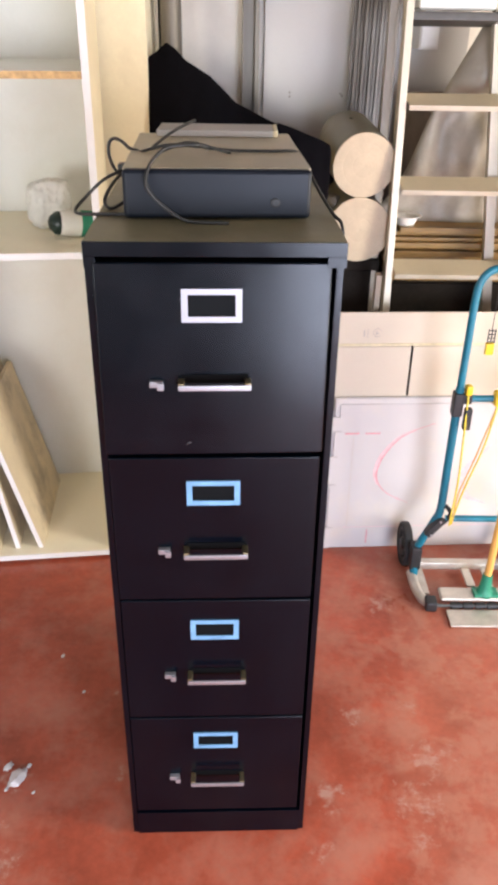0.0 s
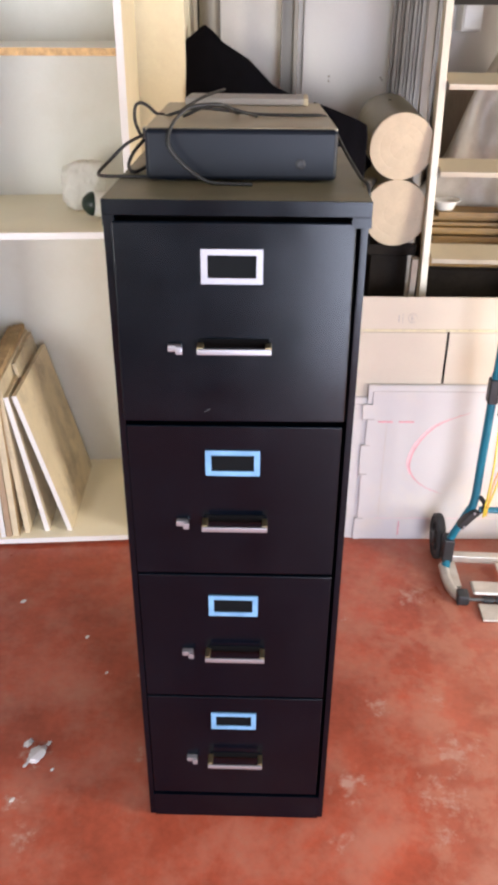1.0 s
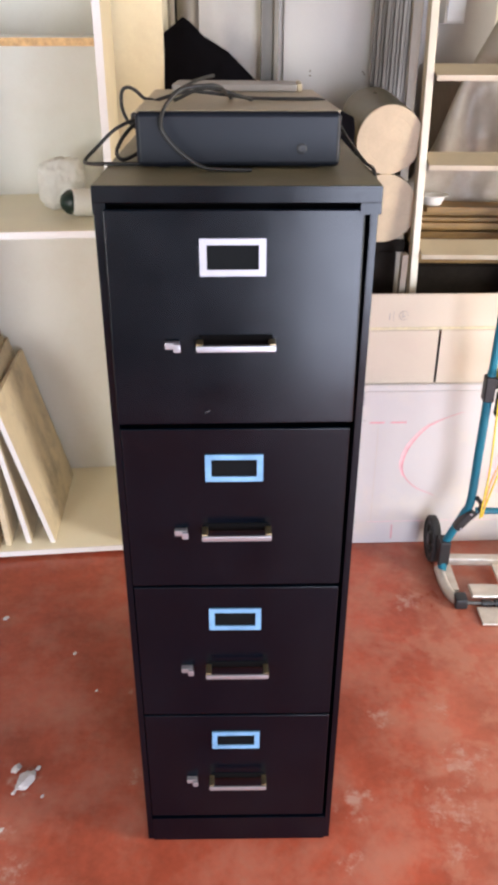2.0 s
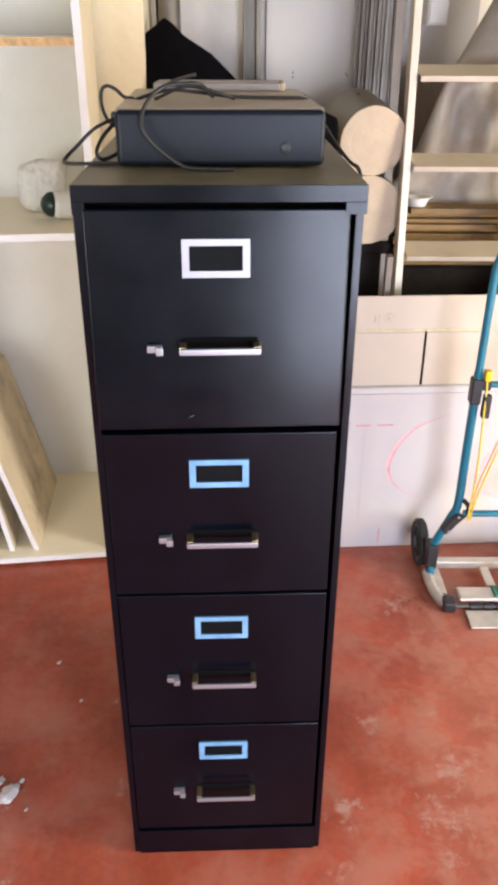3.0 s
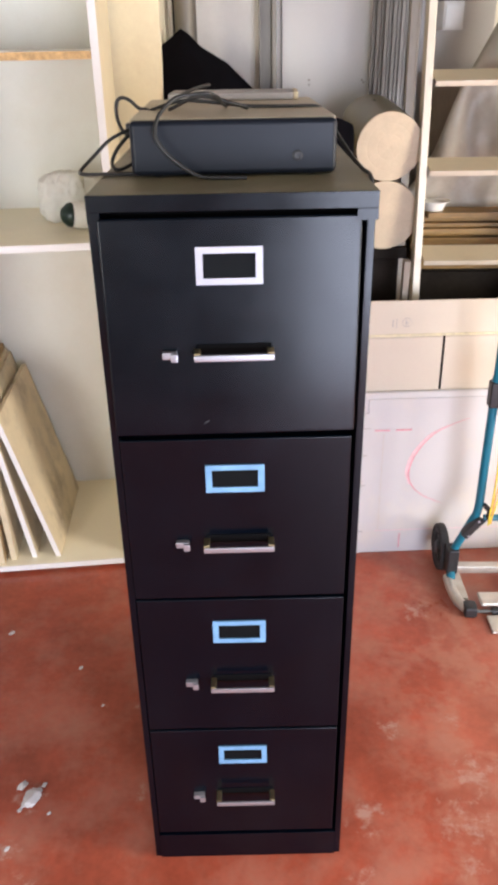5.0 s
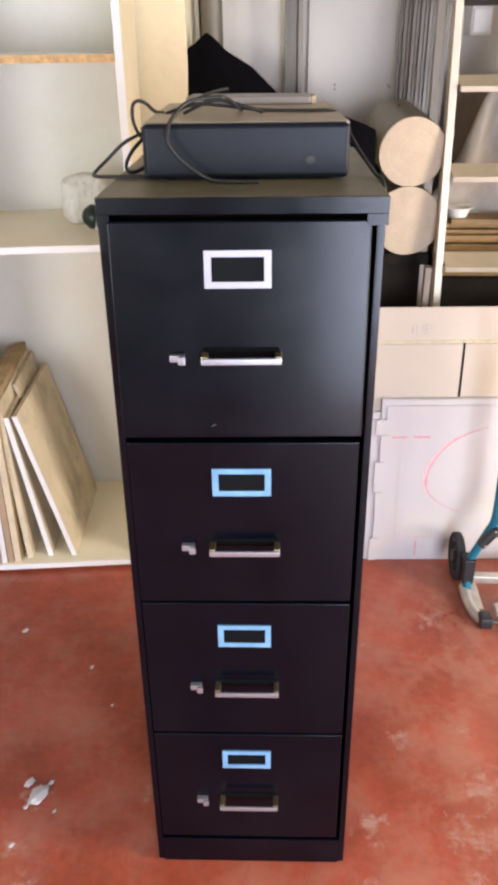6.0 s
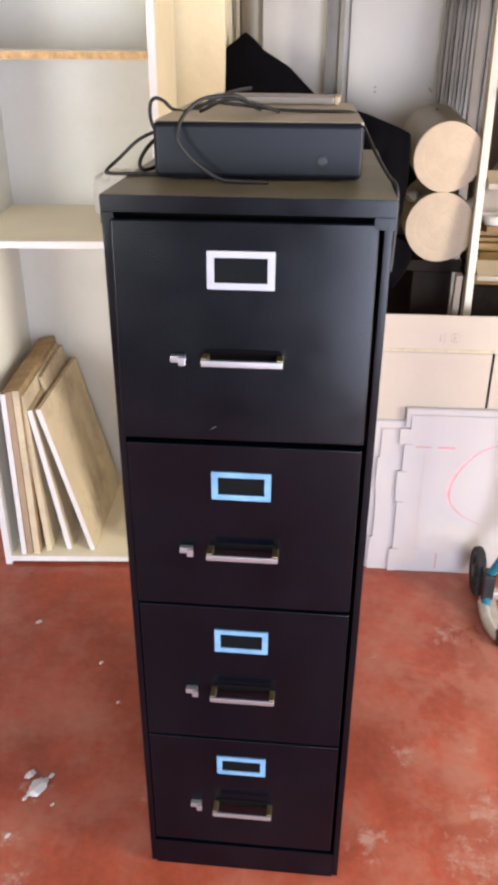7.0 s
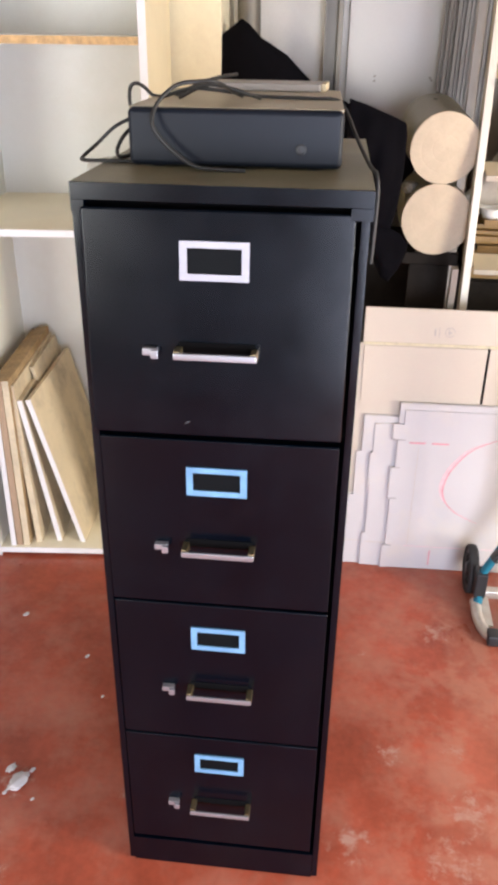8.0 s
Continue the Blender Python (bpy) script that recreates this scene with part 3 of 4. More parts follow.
cable([(-0.141, 0.310, 1.4031), (-0.116, 0.282, 1.4141), (-0.076, 0.263, 1.4251), (-0.036, 0.274, 1.4221), (0.025, 0.284, 1.4146), (0.095, 0.288, 1.4131), (0.136, 0.301, 1.4111), (0.152, 0.300, 1.3990), (0.172, 0.235, 1.3640), (0.190, 0.150, 1.3390), (0.199, 0.112, 1.3320), (0.202, 0.104, 1.3000), (0.200, 0.102, 1.2150)], 0.0027, "black cable run across the box and down the cabinet")
cable([(-0.132, 0.301, 1.3910), (-0.108, 0.330, 1.4130), (-0.080, 0.400, 1.4270), (-0.060, 0.460, 1.4320), (-0.041, 0.522, 1.4335)], 0.0029, "thick black cable arched on the box")
cable([(-0.096, 0.263, 1.4125), (-0.046, 0.240, 1.4321), (0.005, 0.249, 1.4205), (0.025, 0.274, 1.4126)], 0.0027, "thin black cable tangled on the box")
plug = thing("cable_plug", CAB @ pose(-0.1555, 0.274, 1.3850, 0, 0, 0), "black cable plug at the side of the box", "plug")
part("shell", bx(-0.010, 0.0145, -0.012, 0.012, -0.009, 0.009, bev=0.003), "black_plastic", plug)


def drape(top, bottom, x0, x1, y, depth, seed, n=60, rows=26, slant=0.0, ripple=1.0):
    """A hanging cloth, closed front and back, with folds; top and bottom are heights along x."""
    bm = bmesh.new()
    sides = []
    for s in (-1, 1):
        grid = []
        for i in range(n + 1):
            u = i / n
            x = x0 + (x1 - x0) * u
            za, zb = np.interp(x, *zip(*bottom)), np.interp(x, *zip(*top))
            col = []
            for j in range(rows + 1):
                v = j / rows
                z = za + (zb - za) * v
                puff = math.sin(math.pi * min(1, max(0, v))) ** 0.5 * math.sin(math.pi * u) ** 0.35
                fold = slant * math.sin(7 * x - 8 * z + 3 * noise.noise(Vector((x * 4, z * 4, seed)))) + ripple * 0.016 * math.sin(26 * x + 5 * z + 2 * noise.noise(Vector((x * 9, z * 7, seed)))) + 0.014 * noise.noise(Vector((x * 22, z * 13, seed + s)))
                yy = y + s * depth * puff * (0.6 + 0.4 * (1 - v)) + fold * puff
                col.append(bm.verts.new((x + 0.004 * noise.noise(Vector((x * 30, z * 30, 4 + s))) * puff, yy, z)))
            grid.append(col)
        for i in range(n):
            for j in range(rows):
                bm.faces.new((grid[i][j], grid[i + 1][j], grid[i + 1][j + 1], grid[i][j + 1]))
        sides.append(grid)
    bmesh.ops.remove_doubles(bm, verts=bm.verts, dist=0.0006)
    return bm


jk = thing("jacket", pose(0, 0, 0), "black fleece jacket heaped on the dark stand", "jacket")
top_line = [(-0.272, 1.454), (-0.267, 1.490), (-0.241, 1.507), (-0.206, 1.534), (-0.181, 1.518), (-0.148, 1.485), (-0.070, 1.440), (0.009, 1.366), (0.128, 1.309), (0.217, 1.280), (0.316, 1.247), (0.336, 1.223)]
part("body", drape(top_line, [(-0.272, 0.936), (0.272, 0.936), (0.294, 1.002), (0.336, 1.112)], -0.272, 0.336, 1.58, 0.07, 1.7, 90, 50), "cloth", jk)
part("sleeve", drape([(0.13, 1.352), (0.17, 1.340), (0.25, 1.310), (0.280, 1.296), (0.284, 1.27)], [(0.13, 1.05), (0.20, 1.02), (0.262, 1.02), (0.278, 1.10), (0.284, 1.18)],
                     0.13, 0.284, 1.205, 0.034, 5.2, 44, 50), "cloth", jk, "black sleeve hanging over the edge")
part("cuff", drape([(0.20, 1.05), (0.262, 1.03), (0.29, 1.016), (0.313, 0.99)], [(0.20, 1.0), (0.225, 0.94), (0.246, 0.895), (0.268, 0.882), (0.292, 0.915), (0.313, 0.968)],
                   0.20, 0.313, 1.200, 0.03, 9.1, 30, 30), "cloth", jk)


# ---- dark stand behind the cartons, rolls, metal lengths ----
# inferred support for the rolls; its dark colour also stands for the gap's shade
st = thing("dark_stand", pose(0.205, 1.31, 0), "near-black stand filling the shaded corner behind cartons", "stand")
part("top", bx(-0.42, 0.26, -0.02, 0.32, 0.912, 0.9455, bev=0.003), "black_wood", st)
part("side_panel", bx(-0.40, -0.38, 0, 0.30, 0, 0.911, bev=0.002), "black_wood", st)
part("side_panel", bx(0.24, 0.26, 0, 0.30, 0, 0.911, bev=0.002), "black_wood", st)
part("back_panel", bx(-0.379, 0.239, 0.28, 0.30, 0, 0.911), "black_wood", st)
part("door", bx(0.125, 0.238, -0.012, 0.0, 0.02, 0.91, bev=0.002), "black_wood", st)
slat = thing("wood_batten", pose(0.435, 1.20, 0, 3, 0, 0), "narrow grey-brown wooden batten standing upright", "batten")
part("body", bx(0, 0.018, 0, 0.03, 0, 0.94, bev=0.002), "rear_leg", slat)


def felt_roll(x, z, r, ln, tilt, skew, material, label, seed):
    t = thing("felt_roll", pose(x, 1.27, z, -90 + tilt, 0, skew), label, "roll", "rolls on the dark stand")
    prof = [(0.002, 0.001)]
    k = 3
    for i in range(k):
        a, b = r * (0.06 + 0.94 * i / k), r * (0.06 + 0.94 * (i + 1) / k)
        dz = 0.0007 * noise.noise(Vector((i * 1.7, seed, 0)))
        prof += [(a, 0.0006 + dz), (a + 0.12 * (b - a), dz), (b - 0.12 * (b - a), dz), (b, 0.0006 + dz)]
    prof += [(r, 0.012)]
    bm = lathe(bmesh.new(), prof, 56)
    for v in bm.verts:
        ang = math.atan2(v.co.y, v.co.x)
        v.co *= 1 + 0.025 * noise.noise(Vector((math.cos(ang), math.sin(ang), seed)))
    part("end", bm, "foam", t, "coiled cream felt edge")
    bm = lathe(bmesh.new(), [(r * 0.99, 0.009), (r * 1.01, 0.02), (r * 1.015, ln * 0.5), (r, ln), (r * 0.4, ln)], 56)
    for v in bm.verts:
        v.co.x += 0.004 * noise.noise(v.co * 9)
        v.co.y += 0.004 * noise.noise(v.co * 9 + Vector((5, 0, 0)))
    part("wrapping", bm, material, t, "creased grey wrapping")
    part("eyelet", lathe(bmesh.new(), [(0.0055, 0.0), (0.005, 0.001)], 12, pose(-0.016, -r * 1.012, 0.20, 90)), "void", t)
    return t


felt_roll(0.390, 1.0430, 0.0962, 0.36, 0, 1, "wrap", "cream felt roll lying below another roll", 2.0)
felt_roll(0.391, 1.2300, 0.0925, 0.33, 4.0, 3, "wrap", "cream felt roll in grey wrapping, stacked on another", 7.0)
rag = crumpled("rag", (0.024, 0.05, 0.018), 8.2, "galv", None, 4, 0.22)
rag.matrix_world = pose(0.312, 1.35, 1.096)
tagged(rag, "small grey rag wedged between the two rolls", "rag")

for i in range(6):
    x = 0.391 + 0.0259 * i
    p = thing("metal_length", pose(x - 0.012, 1.785 - 0.004 * (i % 2), 0.0, -0.6, 0.4, 0), "dull grey aluminium channel standing against the wall", "metal profile", "lengths of metal by the wall")
    bm = plate(bmesh.new(), [(0, 0), (0.0241, 0), (0.0241, 2.4), (0, 2.4)], 0.004, 0.007)
    plate(bm, [(0, 0), (0.0032, 0), (0.0032, 2.4), (0, 2.4)], -0.012, 0.004)
    plate(bm, [(0.0123, 0), (0.023, 0), (0.023, 2.4), (0.0123, 2.4)], -0.014, 0.004)
    part("channel", bm, "profile", p)


# ---- stepladder ----
LEAN = math.degrees(math.atan(0.1))
lad = thing("stepladder", pose(0, 1.155, 0, -LEAN, 0, 0), "aluminium stepladder with wide cream treads, folded against wall", "ladder")


def rail(pa, pb, w, d, material="ladder"):
    """A straight rail between two points, w wide and d deep, with flanges."""
    a, b = Vector(pa), Vector(pb)
    up = (b - a).normalized()
    across = Vector((1, 0, 0))
    across = (across - up * across.dot(up)).normalized()
    m = Matrix.Translation(a) @ Matrix((across, up.cross(across), up)).transposed().to_4x4()
    ln = (b - a).length
    bm = bmesh.new()
    box(bm, -w / 2, w / 2, -d / 2, d / 2, 0, ln, bev=0.002, turn=m)
    return bm


part("front_rail", rail((0.488, 0.0, 0), (0.482, 0.0, 1.95), 0.021, 0.055), "ladder", lad)
part("front_rail", rail((0.905, 0.0, 0), (0.865, 0.0, 1.95), 0.026, 0.06), "ladder", lad)
part("rear_rail", rail((0.445, 0.10, 0.0), (0.452, 0.055, 1.95), 0.024, 0.03), "rear_leg", lad, "weathered brown-grey rear leg")
part("rear_rail", rail((0.90, 0.10, 0.0), (0.722, 0.06, 1.95), 0.030, 0.03), "ladder", lad, "pale rear leg")
for k, z in enumerate((0.19, 0.44, 0.685, 0.930, 1.175, 1.403)):
    x1 = 0.866 + 0.02 * (6 - k) / 6
    tilt = pose(0, -0.036, z - 0.014, 22, 0, 0)
    bm = bx(0.501, x1, 0.0, 0.085, 0.008, 0.012, bev=0.001, turn=tilt)
    box(bm, 0.501, x1, 0.0852, 0.088, -0.012, 0.012, bev=0.001, turn=tilt)
    tr_ = part("tread", bm, "tread", lad, "worn cream tread")
    part("tread_lip", bx(0.501, x1, -0.003, -0.0002, -0.002, 0.0125, bev=0.001, turn=tilt), "ladder", tr_, "pale metal front lip")
part("tool_tray", bx(0.493, 0.863, -0.02, 0.16, 1.613, 1.635, bev=0.004), "dark_steel", lad, "dark steel tray near the top")

ht = thing("louvred_box", pose(0.515, 1.338, 1.632), "white plastic box with a stepped louvred front", "heater")
part("body", bx(0, 0.215, 0, 0.12, 0.0, 0.30, bev=0.008, seg=3), "white_plastic", ht)
for i in range(9):
    w = 0.085 - 0.0095 * i
    part("louvre", bx(0.107 - w, 0.107 + w, -0.006, -0.0002, 0.018 + 0.013 * i, 0.024 + 0.013 * i, bev=0.0015), "white_plastic", ht)

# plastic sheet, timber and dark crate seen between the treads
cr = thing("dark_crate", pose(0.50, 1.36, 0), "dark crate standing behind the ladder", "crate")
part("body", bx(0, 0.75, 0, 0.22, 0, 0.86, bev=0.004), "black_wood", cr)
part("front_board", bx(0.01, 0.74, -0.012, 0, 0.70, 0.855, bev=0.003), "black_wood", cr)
zz = 0.8602
for i, (h, dx) in enumerate(((0.030, 0.0), (0.022, 0.012), (0.022, -0.01), (0.018, 0.02), (0.012, 0.008), (0.016, -0.004), (0.012, 0.006), (0.014, 0.016), (0.0175, 0.03))):
    p = thing("timber_strip", pose(0.505 + dx, 1.362 + 0.011 * (i * 2 % 5), zz, 0, 0, 0.5 * (i % 3 - 1)), "flat brown timber strip in a stack", "timber", "timber on the dark crate")
    part("body", bx(0, 0.62, 0, 0.19, 0, h, bev=0.002), "wood_strip", p)
    zz += h + 0.0005


sack = part("plastic_sheet", drape([(0.46, 1.06), (0.50, 1.10), (0.554, 1.19), (0.62, 1.372), (0.738, 1.60), (0.85, 1.68), (1.15, 1.70)], [(0.44, 1.0185), (1.15, 1.0185)], 0.46, 1.12, 1.475, 0.07, 2.4, 90, 60, 0.05, 0.06), "grey_sheet")
tagged(sack, "large slack dusty plastic sheet heaped behind ladder", "plastic sheet")
bd = thing("hardboard", pose(0.564, 1.755, 0.0, -1.0, 0, WALL_TURN), "brown-grey hardboard panel standing behind the plastic sheet", "board")
part("sheet", bx(0, 0.66, 0, 0.012, 0, 1.39, bev=0.002), "rear_leg", bd)
jb = thing("junction_box", pose(0.611, 1.785, 1.517, 0, 0, WALL_TURN), "white plastic junction box on the wall behind ladder", "junction box")
part("body", bx(0, 0.066, 0, 0.09, 0, 0.16, bev=0.004), "white_plastic", jb)
part("cover", bx(0.004, 0.062, -0.012, -0.0005, 0.006, 0.075, bev=0.003), "white_plastic", jb)
part("seam", bx(-0.002, 0.068, -0.004, 0.001, 0.082, 0.088), "rear_leg", jb)
bw = thing("bowl", pose(0.555, 1.30, 0.0), "small white plastic bowl lying by the ladder", "bowl")
bw.location = (0.560, 1.420, 1.0182)
part("shell", lathe(bmesh.new(), [(0.018, 0.0), (0.026, 0.008), (0.036, 0.033), (0.046, 0.037), (0.046, 0.039), (0.034, 0.035), (0.024, 0.010), (0.01, 0.004)], 28), "white_plastic", bw)


# ---- flattened cartons ----
def carton(y, outline, material, label, lean=1.0):
    t = thing("flat_carton", pose(0, y - 0.025, 0, -lean, 0, WALL_TURN * 0.8), label, "cardboard box", "flattened cartons by the ladder")
    part("sheet", plate(bmesh.new(), outline, 0, 0.006), material, t)
    return t


c = carton(1.098, [(0.20, 0.0), (1.12, 0.0), (1.12, 0.735), (1.10, 0.735), (1.10, 0.836), (0.215, 0.838), (0.215, 0.735), (0.20, 0.735)], "carton_cream",
           "tall flattened cream carton with folded top flap")
part("fold", bx(0.216, 1.10, -0.002, -0.0003, 0.732, 0.739), "carton_edge", c, "yellowed fold line")
part("flap", bx(0.22, 0.558, -0.004, -0.0004, 0.562, 0.7295, bev=0.001), "carton_cream", c)
part("flap", bx(0.565, 1.115, -0.004, -0.0004, 0.55, 0.7295, bev=0.001), "carton_cream", c)
part("slot", bx(0.5582, 0.5648, -0.0022, -0.0005, 0.565, 0.731), "void", c, "dark open slot")
for x, z0, z1, w in ((0.4195, 0.757, 0.787, 0.0015), (0.408, 0.762, 0.782, 0.003)):
    part("print", bx(x, x + w, -0.0012, -0.0002, z0, z1), "print_grey", c)
bm = bmesh.new()
tube(bm, [(0.450 + 0.013 * math.cos(a), -0.0006, 0.774 + 0.013 * math.sin(a)) for a in (k * math.pi / 8 for k in range(15))], 0.0008, 6, smooth=False)
box(bm, 0.446, 0.4485, -0.0012, -0.0002, 0.766, 0.782)
box(bm, 0.4485, 0.455, -0.0012, -0.0002, 0.771, 0.774)
part("print", bm, "print_grey", c, "small round grey printed mark")
c = carton(1.091, [(0.195, 0.0), (0.70, 0.0), (0.70, 0.52), (0.235, 0.52), (0.235, 0.40), (0.222, 0.40), (0.222, 0.25), (0.205, 0.25), (0.205, 0.05), (0.195, 0.05)], "carton_white",
           "white flattened carton behind two others")
part("crease", bx(0.21, 0.69, -0.0008, -0.0002, 0.084, 0.0856), "carton_cream", c)
part("flap", bx(0.237, 0.698, -0.0035, -0.0003, 0.405, 0.518, bev=0.0008), "carton_white", c)
c = carton(1.083, [(0.258, 0.0), (0.80, 0.0), (0.80, 0.565), (0.335, 0.565), (0.335, 0.50), (0.270, 0.495), (0.270, 0.40), (0.262, 0.40), (0.262, 0.29), (0.268, 0.29), (0.268, 0.12), (0.258, 0.12)],
           "carton_white", "white flattened carton with stepped edge")
part("crease", bx(0.27, 0.79, -0.0008, -0.0002, 0.086, 0.0876), "carton_cream", c)
part("flap", bx(0.337, 0.798, -0.0035, -0.0003, 0.503, 0.563, bev=0.0008), "carton_white", c)
front = carton(1.075, [(0.323, 0.0), (0.345, 0.0), (0.345, -0.0 + 0.002), (1.15, 0.002), (1.15, 0.545), (0.352, 0.545), (0.352, 0.50), (0.322, 0.50), (0.322, 0.452), (0.338, 0.450), (0.338, 0.36),
                       (0.325, 0.36), (0.325, 0.255), (0.333, 0.253), (0.333, 0.085), (0.323, 0.083)], "carton_white", "white flattened carton printed with red curve")
for x0, x1 in ((0.372, 0.418), (0.437, 0.486)):
    part("print", bx(x0, x1, -0.0012, -0.0002, 0.4405, 0.4455), "print_red", front, "line of red print")
part("print", bx(0.470, 0.474, -0.0012, -0.0002, 0.018, 0.072), "print_red", front, "upright line of red print")
for z in (0.452, 0.36, 0.255, 0.085):
    part("cut", bx(0.324, 0.352 if z != 0.452 else 0.36, -0.0012, -0.0002, z - 0.003, z), "print_grey", front, "dark cut line in the carton")
part("crease", bx(0.39, 1.14, -0.0008, -0.0002, 0.084, 0.0855), "print_pink", front)
part("crease", bx(0.40, 0.4012, -0.0008, -0.0002, 0.09, 0.43), "carton_cream", front)


def band(pts, widths, y0, y1):
    bm = bmesh.new()
    line = [(p.x, p.z) for p in curve_points([(x, 0, z) for x, z in pts], 10)]
    n = len(line)
    left, right = [], []
    for i, (x, z) in enumerate(line):
        a, b = line[max(i - 1, 0)], line[min(i + 1, n - 1)]
        d = Vector((b[0] - a[0], b[1] - a[1])).normalized()
        w = np.interp(i / (n - 1), [k / (len(widths) - 1) for k in range(len(widths))], widths) / 2
        left.append((x - d.y * w, z + d.x * w))
        right.append((x + d.y * w, z - d.x * w))
    return plate(bm, left + right[::-1], y0, y1)


arc = [(0.66, 0.476), (0.605, 0.455), (0.550, 0.422), (0.504, 0.360), (0.486, 0.298), (0.497, 0.252), (0.535, 0.212), (0.60, 0.18)]
part("print", band(arc, [0.0008, 0.0025, 0.0042, 0.0055, 0.003, 0.0008], -0.0012, -0.0003), "print_red", front, "curved red printed line")
part("print", band([(x - 0.006, z) for x, z in arc[1:6]], [0.002, 0.008, 0.014, 0.010, 0.002], -0.0008, -0.0002), "print_pink", front, "faint pink printed shade")
part("print", band([(0.86, 0.40), (0.80, 0.33), (0.775, 0.26), (0.80, 0.2), (0.87, 0.17)], [0.004, 0.02, 0.03, 0.02, 0.004], -0.0008, -0.0002), "print_pink", front, "faint pink printed shade")

# ---- hand truck ----
TX, TY = 0.767, 0.885
tk = thing("hand_truck", pose(TX, TY, 0), "folding hand truck with teal tube frame", "hand truck")
HX = 0.112
fr = part("frame", tube(bmesh.new(), [(-HX - 0.052, 0.02, 0.115), (-HX - 0.045, 0.02, 0.14), (-HX - 0.012, 0.01, 0.235), (-HX, 0.0, 0.29), (-HX + 0.001, 0.0, 0.45), (-HX + 0.002, 0.0, 0.70)], 0.0125, 14), "teal", tk, "glossy teal steel tube")
part("frame", tube(bmesh.new(), [(HX + 0.052, 0.02, 0.115), (HX + 0.045, 0.02, 0.14), (HX + 0.012, 0.01, 0.235), (HX, 0.0, 0.29), (HX - 0.001, 0.0, 0.45), (HX - 0.002, 0.0, 0.70)], 0.0125, 14), "teal", tk, "glossy teal steel tube")
part("handle", tube(bmesh.new(), [(-HX + 0.002, 0, 0.68), (-HX + 0.003, 0, 0.80), (-HX + 0.005, 0, 0.95), (-HX + 0.012, 0, 1.005), (-HX + 0.035, 0, 1.035), (-HX + 0.07, 0, 1.043), (HX - 0.07, 0, 1.043), (HX - 0.035, 0, 1.035),
                                  (HX - 0.012, 0, 1.005), (HX - 0.005, 0, 0.95), (HX - 0.003, 0, 0.80), (HX - 0.002, 0, 0.68)], 0.0108, 14), "teal", tk, "teal looped handle")
part("crossbar", tube(bmesh.new(), [(-HX + 0.02, 0, 0.665), (HX - 0.02, 0, 0.668)], 0.0095, 12, smooth=False), "teal", tk)
part("crossbar", tube(bmesh.new(), [(-HX + 0.015, -0.01, 0.262), (-HX + 0.05, -0.012, 0.262), (HX - 0.05, -0.012, 0.262), (HX - 0.015, -0.01, 0.262)], 0.010, 12), "teal", tk)
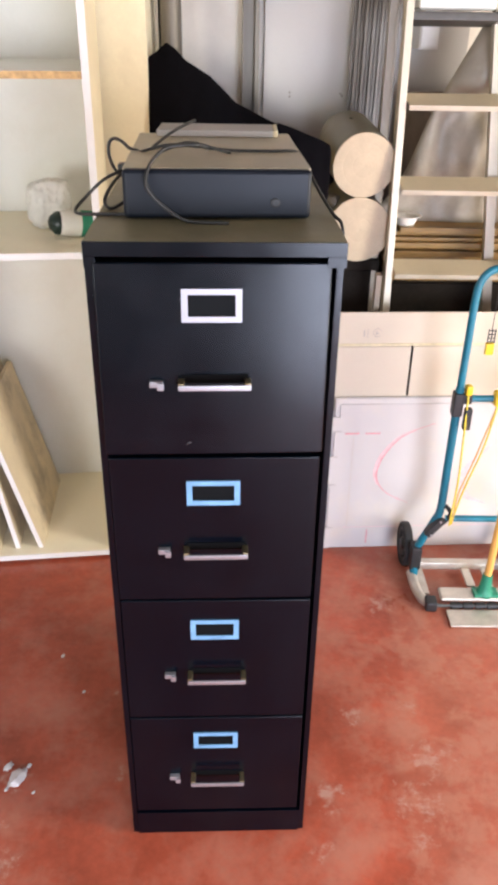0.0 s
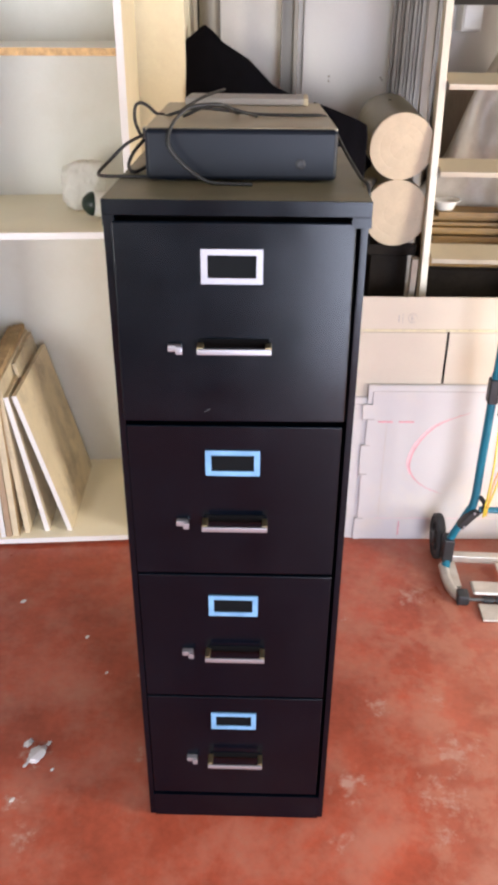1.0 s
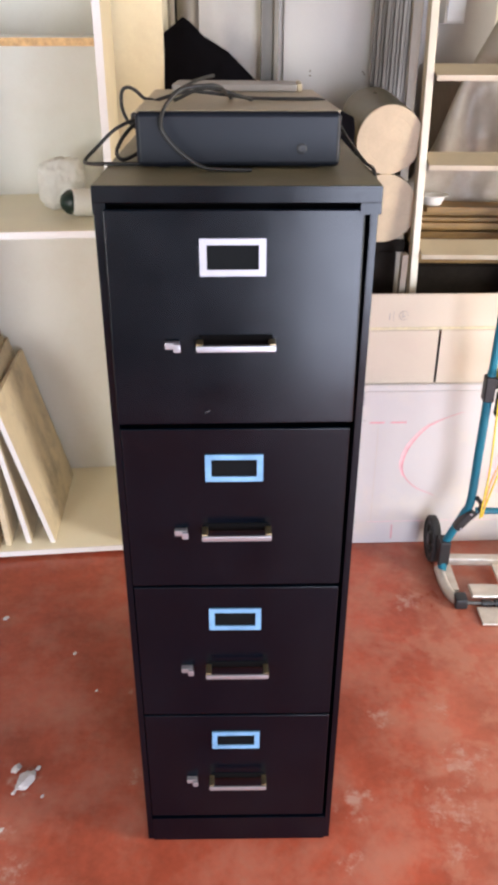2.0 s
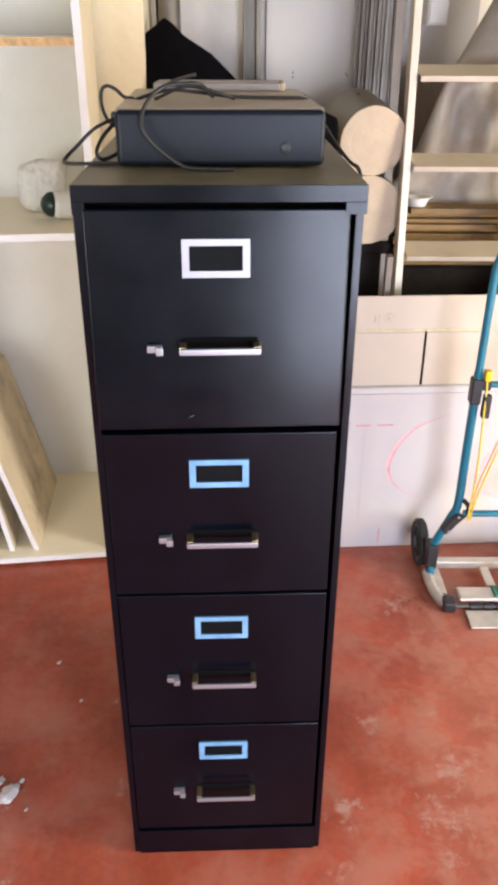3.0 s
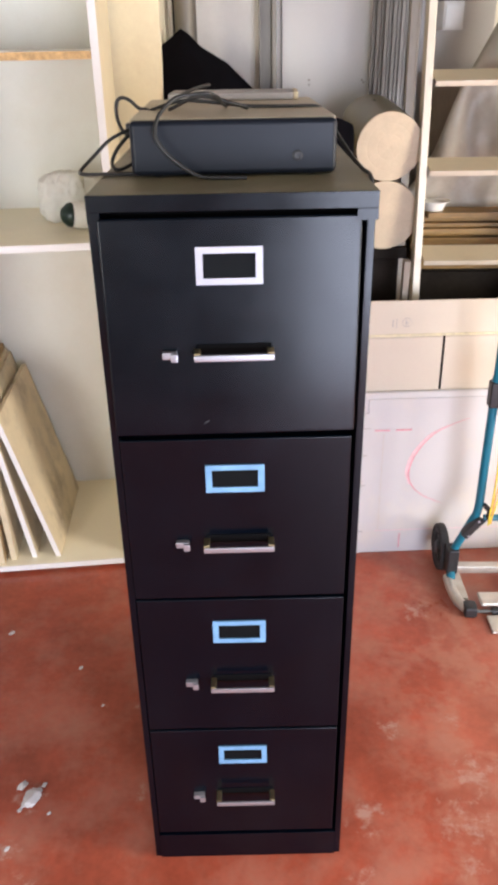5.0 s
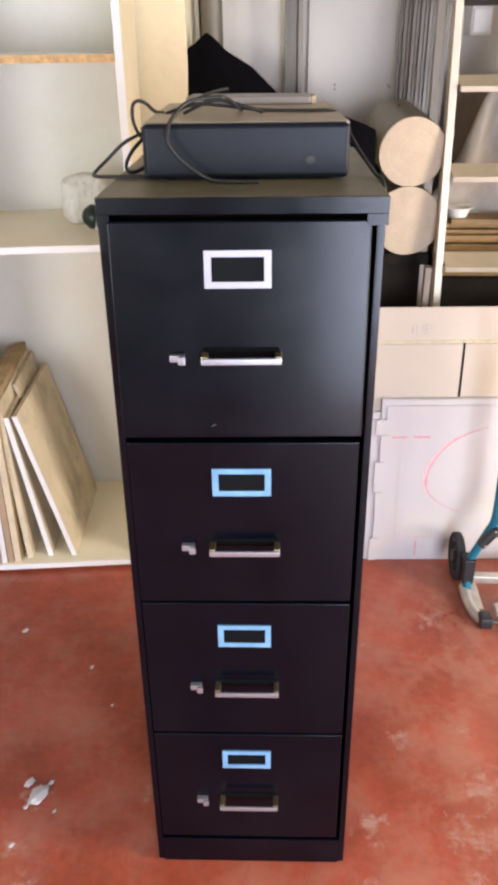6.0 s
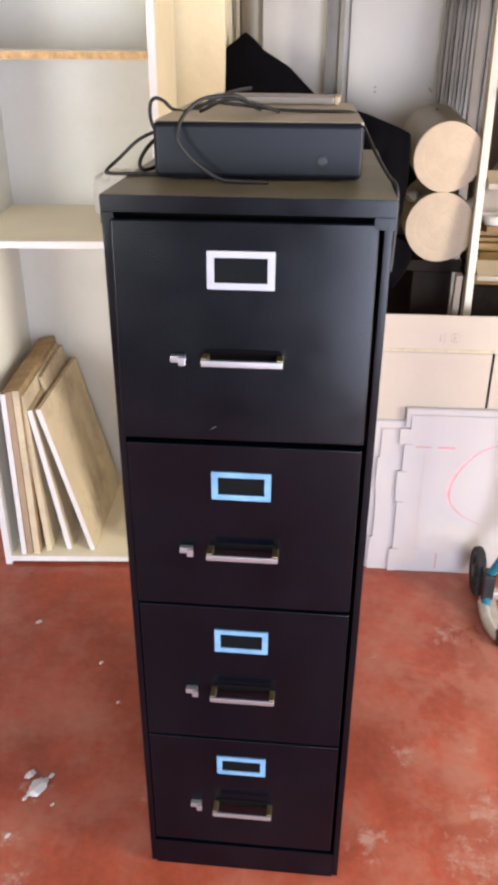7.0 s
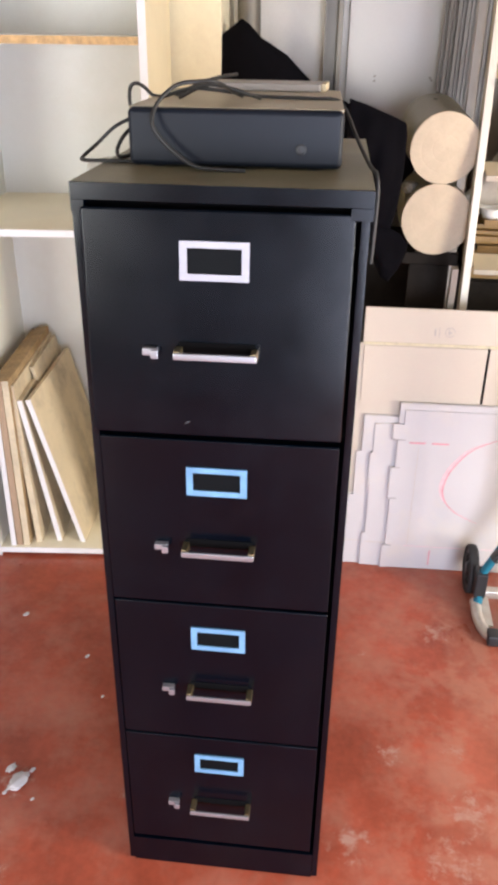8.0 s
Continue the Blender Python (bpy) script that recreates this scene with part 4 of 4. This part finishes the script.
for s in (-1, 1):
    bm = bx(s * HX - 0.0145, s * HX + 0.0145, -0.018, 0.017, 0.612, 0.685, bev=0.005, seg=3)
    box(bm, s * HX - s * 0.018 - 0.02, s * HX - s * 0.018 + 0.02, -0.016, 0.012, 0.652, 0.680, bev=0.005)
    box(bm, s * HX - s * 0.03 - 0.011, s * HX - s * 0.03 + 0.011, -0.028, -0.006, 0.575, 0.643, bev=0.005)
    part("clamp", bm, "black_plastic", tk, "black plastic height clamp")
    kn = pose(s * (HX + 0.012), -0.004, 0.228, 0, -s * 36, 0)
    part("knuckle", bx(-0.012, 0.012, -0.018, 0.014, -0.040, 0.036, bev=0.007, turn=kn), "black_plastic", tk, "black pivot bracket")
    part("knuckle_arm", tube(bmesh.new(), [(s * (HX - 0.002), -0.012, 0.235), (s * (HX - 0.022), -0.014, 0.262), (s * (HX - 0.028), -0.014, 0.285), (s * (HX - 0.012), -0.008, 0.305)], 0.007, 8), "black_plastic", tk)
    for q in ((-0.02, 0.03), (0.012, -0.025)):
        part("rivet", lathe(bmesh.new(), [(0.004, 0), (0.0035, 0.002)], 12, kn @ pose(q[0] * 0.3, -0.0205, q[1], 90)), "chrome", tk)
    hub = s * (HX + 0.075)
    wm = Matrix.Translation((hub - s * 0.008, 0.112, 0.0752)) @ pose(0, 0, 0, 0, 90, 0) @ Matrix.Scale(0.95, 4)
    bm = lathe(bmesh.new(), [(0.050, -0.009), (0.0615, -0.011), (0.0615, 0.011), (0.050, 0.009)], 40, wm, caps=False)
    lathe(bm, [(0.008, -0.016), (0.019, -0.015), (0.023, -0.010), (0.023, 0.010), (0.019, 0.015), (0.008, 0.016)], 24, wm)
    wh = part("wheel", bm, "black_plastic", tk)
    part("tyre", lathe(bmesh.new(), [(0.062, -0.012), (0.070, -0.015), (0.077, -0.011), (0.079, 0.0), (0.077, 0.011), (0.070, 0.015), (0.062, 0.012)], 44, wm, caps=False), "tyre", wh, "black rubber tyre")
    for k in range(5):
        a = 2 * math.pi * k / 5
        part("spoke", bx(0.021, 0.052, -0.0045, 0.0045, -0.006, 0.006, bev=0.002, turn=wm @ pose(0, 0, 0, 0, 0, math.degrees(a))), "black_plastic", wh)
    part("bracket", bx(s * (HX + 0.052) - 0.017, s * (HX + 0.052) + 0.017, 0.0, 0.05, 0.05, 0.135, bev=0.006), "black_plastic", tk, "black wheel bracket")
    # lower stub and side arm of the toe plate
    part("stub", tube(bmesh.new(), [(s * (HX + 0.052), 0.01, 0.03), (s * (HX + 0.052), 0.012, 0.06)], 0.014, 12, smooth=False), "teal", tk)
    part("toe_arm", tube(bmesh.new(), [(s * (HX + 0.058), 0.02, 0.026), (s * (HX + 0.056), -0.04, 0.02), (s * (HX + 0.045), -0.09, 0.016), (s * (HX + 0.026), -0.122, 0.0165)], 0.0160, 12), "alloy", tk, "worn aluminium side arm")
    part("foot", bx(s * (HX + 0.022) - 0.019, s * (HX + 0.022) + 0.019, -0.145, -0.10, 0.0, 0.036, bev=0.008), "black_plastic", tk)
part("toe_bar", bx(-HX - 0.05, HX + 0.05, 0.045, 0.075, 0.018, 0.046, bev=0.006), "alloy", tk, "worn aluminium cross rail")
bm = bmesh.new()
box(bm, -HX + 0.010, HX - 0.010, -0.1195, -0.062, 0.022, 0.036, bev=0.007, seg=3)
part("toe_plate", bm, "alloy", tk, "worn aluminium toe plate")
part("toe_strip", bx(-0.004, 0.024, -0.0498, 0.0448, 0.022, 0.03, bev=0.003), "alloy", tk)
part("toe_strip", bx(-HX - 0.052, -HX - 0.018, -0.085, 0.0448, 0.020, 0.028, bev=0.003), "alloy", tk)
part("toe_strip", bx(0.06, 0.08, -0.0498, 0.0448, 0.022, 0.03, bev=0.003), "alloy", tk)
part("toe_lip", bx(-HX + 0.022, HX - 0.022, -0.216, -0.142, 0.004, 0.012, bev=0.003), "alloy", tk, "thin worn aluminium lip")
for k in range(5):
    x = -HX + 0.04 + k * 0.038
    part("hinge", tube(bmesh.new(), [(x, -0.127, 0.014), (x + 0.030, -0.127, 0.014)], 0.0105, 10, smooth=False), "black_plastic", tk)
part("hinge_rod", tube(bmesh.new(), [(-HX - 0.02, -0.127, 0.014), (HX + 0.02, -0.127, 0.014)], 0.006, 8, smooth=False), "dark_steel", tk)

cd = thing("bungee_cord", pose(TX, TY, 0), "yellow elastic cord strung on the hand truck", "cord")
part("strand", tube(bmesh.new(), [(-HX + 0.022, -0.02, 0.69), (-HX + 0.025, -0.03, 0.55), (-HX + 0.030, -0.03, 0.40), (-HX + 0.026, -0.026, 0.245)], 0.0028, 8), "yellow_cord", cd)
part("strand", tube(bmesh.new(), [(-0.002, -0.022, 0.66), (-0.025, -0.03, 0.52), (-0.06, -0.03, 0.38), (-HX + 0.030, -0.026, 0.25)], 0.0028, 8), "yellow_cord", cd)
part("strand", tube(bmesh.new(), [(-0.004, -0.022, 0.65), (-0.045, -0.03, 0.48), (-0.075, -0.03, 0.36), (-HX + 0.034, -0.026, 0.25)], 0.0024, 8), "orange_wood", cd)
part("hook", bx(-HX + 0.014, -HX + 0.034, -0.024, 0.002, 0.682, 0.712, bev=0.006), "yellow_plastic", cd, "yellow plastic hook")
part("hook", bx(-0.012, 0.012, -0.024, 0.012, 0.648, 0.69, bev=0.006), "yellow_plastic", cd, "yellow plastic hook")

br = thing("broom", pose(TX + 0.037, TY - 0.095, 0.0362), "broom handle in a green socket resting on hand truck", "broom")
part("socket", lathe(bmesh.new(), [(0.026, 0.0), (0.028, 0.008), (0.020, 0.020), (0.0165, 0.06), (0.015, 0.075)], 24), "green_plastic", br, "green plastic socket")
part("foot", bx(-0.036, 0.04, -0.022, 0.022, 0.0, 0.011, bev=0.003), "green_plastic", br)
part("shaft", tube(bmesh.new(), [(0.0, 0, 0.05), (0.025, 0.03, 0.6), (0.05, 0.06, 1.25)], 0.0115, 14), "orange_wood", br, "varnished orange wooden shaft")

tag = thing("hanging_tag", pose(TX - 0.048, TY, 0.80), "yellow clip with black mesh tag hung from hand truck", "clip")
part("loop", tube(bmesh.new(), [(0, 0.002, 0.07), (0.001, 0.003, 0.15), (0, 0.0, 0.2335)], 0.0012, 6), "black_plastic", tag)
part("clip", bx(-0.012, 0.012, -0.008, 0.006, 0.0, 0.035, bev=0.004), "yellow_plastic", tag)
bm = bmesh.new()
for k in range(3):
    box(bm, -0.010 + 0.009 * k, -0.0075 + 0.009 * k, -0.004, 0.0, 0.036, 0.075)
for k in range(4):
    box(bm, -0.0105, 0.011, -0.005, -0.0042, 0.038 + 0.0105 * k, 0.041 + 0.0105 * k)
part("mesh_strip", bm, "black_plastic", tag, "black mesh strip")

# ---- scraps on the floor ----
for x, y, s, sd in ((-0.487, 0.128, 0.016, 1.0), (-0.517, 0.162, 0.008, 5.0), (-0.468, 0.165, 0.0045, 6.0), (-0.506, 0.100, 0.004, 7.0), (-0.508, 0.006, 0.004, 8.0), (-0.440, 0.092, 0.003, 9.0), (-0.462, 0.538, 0.004, 2.0), (-0.69, 0.677, 0.0055, 3.0), (-0.378, 0.405, 0.003, 4.0)):
    ob = crumpled("paper_scrap", (s, s * 1.6, s * 0.35), sd, "paper", None, 3, 0.5)
    ob.matrix_world = pose(x, y, 0.0002, 0, 0, -25)
    tagged(ob, "small white crumpled scrap lying on red floor", "paper scrap", "scraps on the floor")
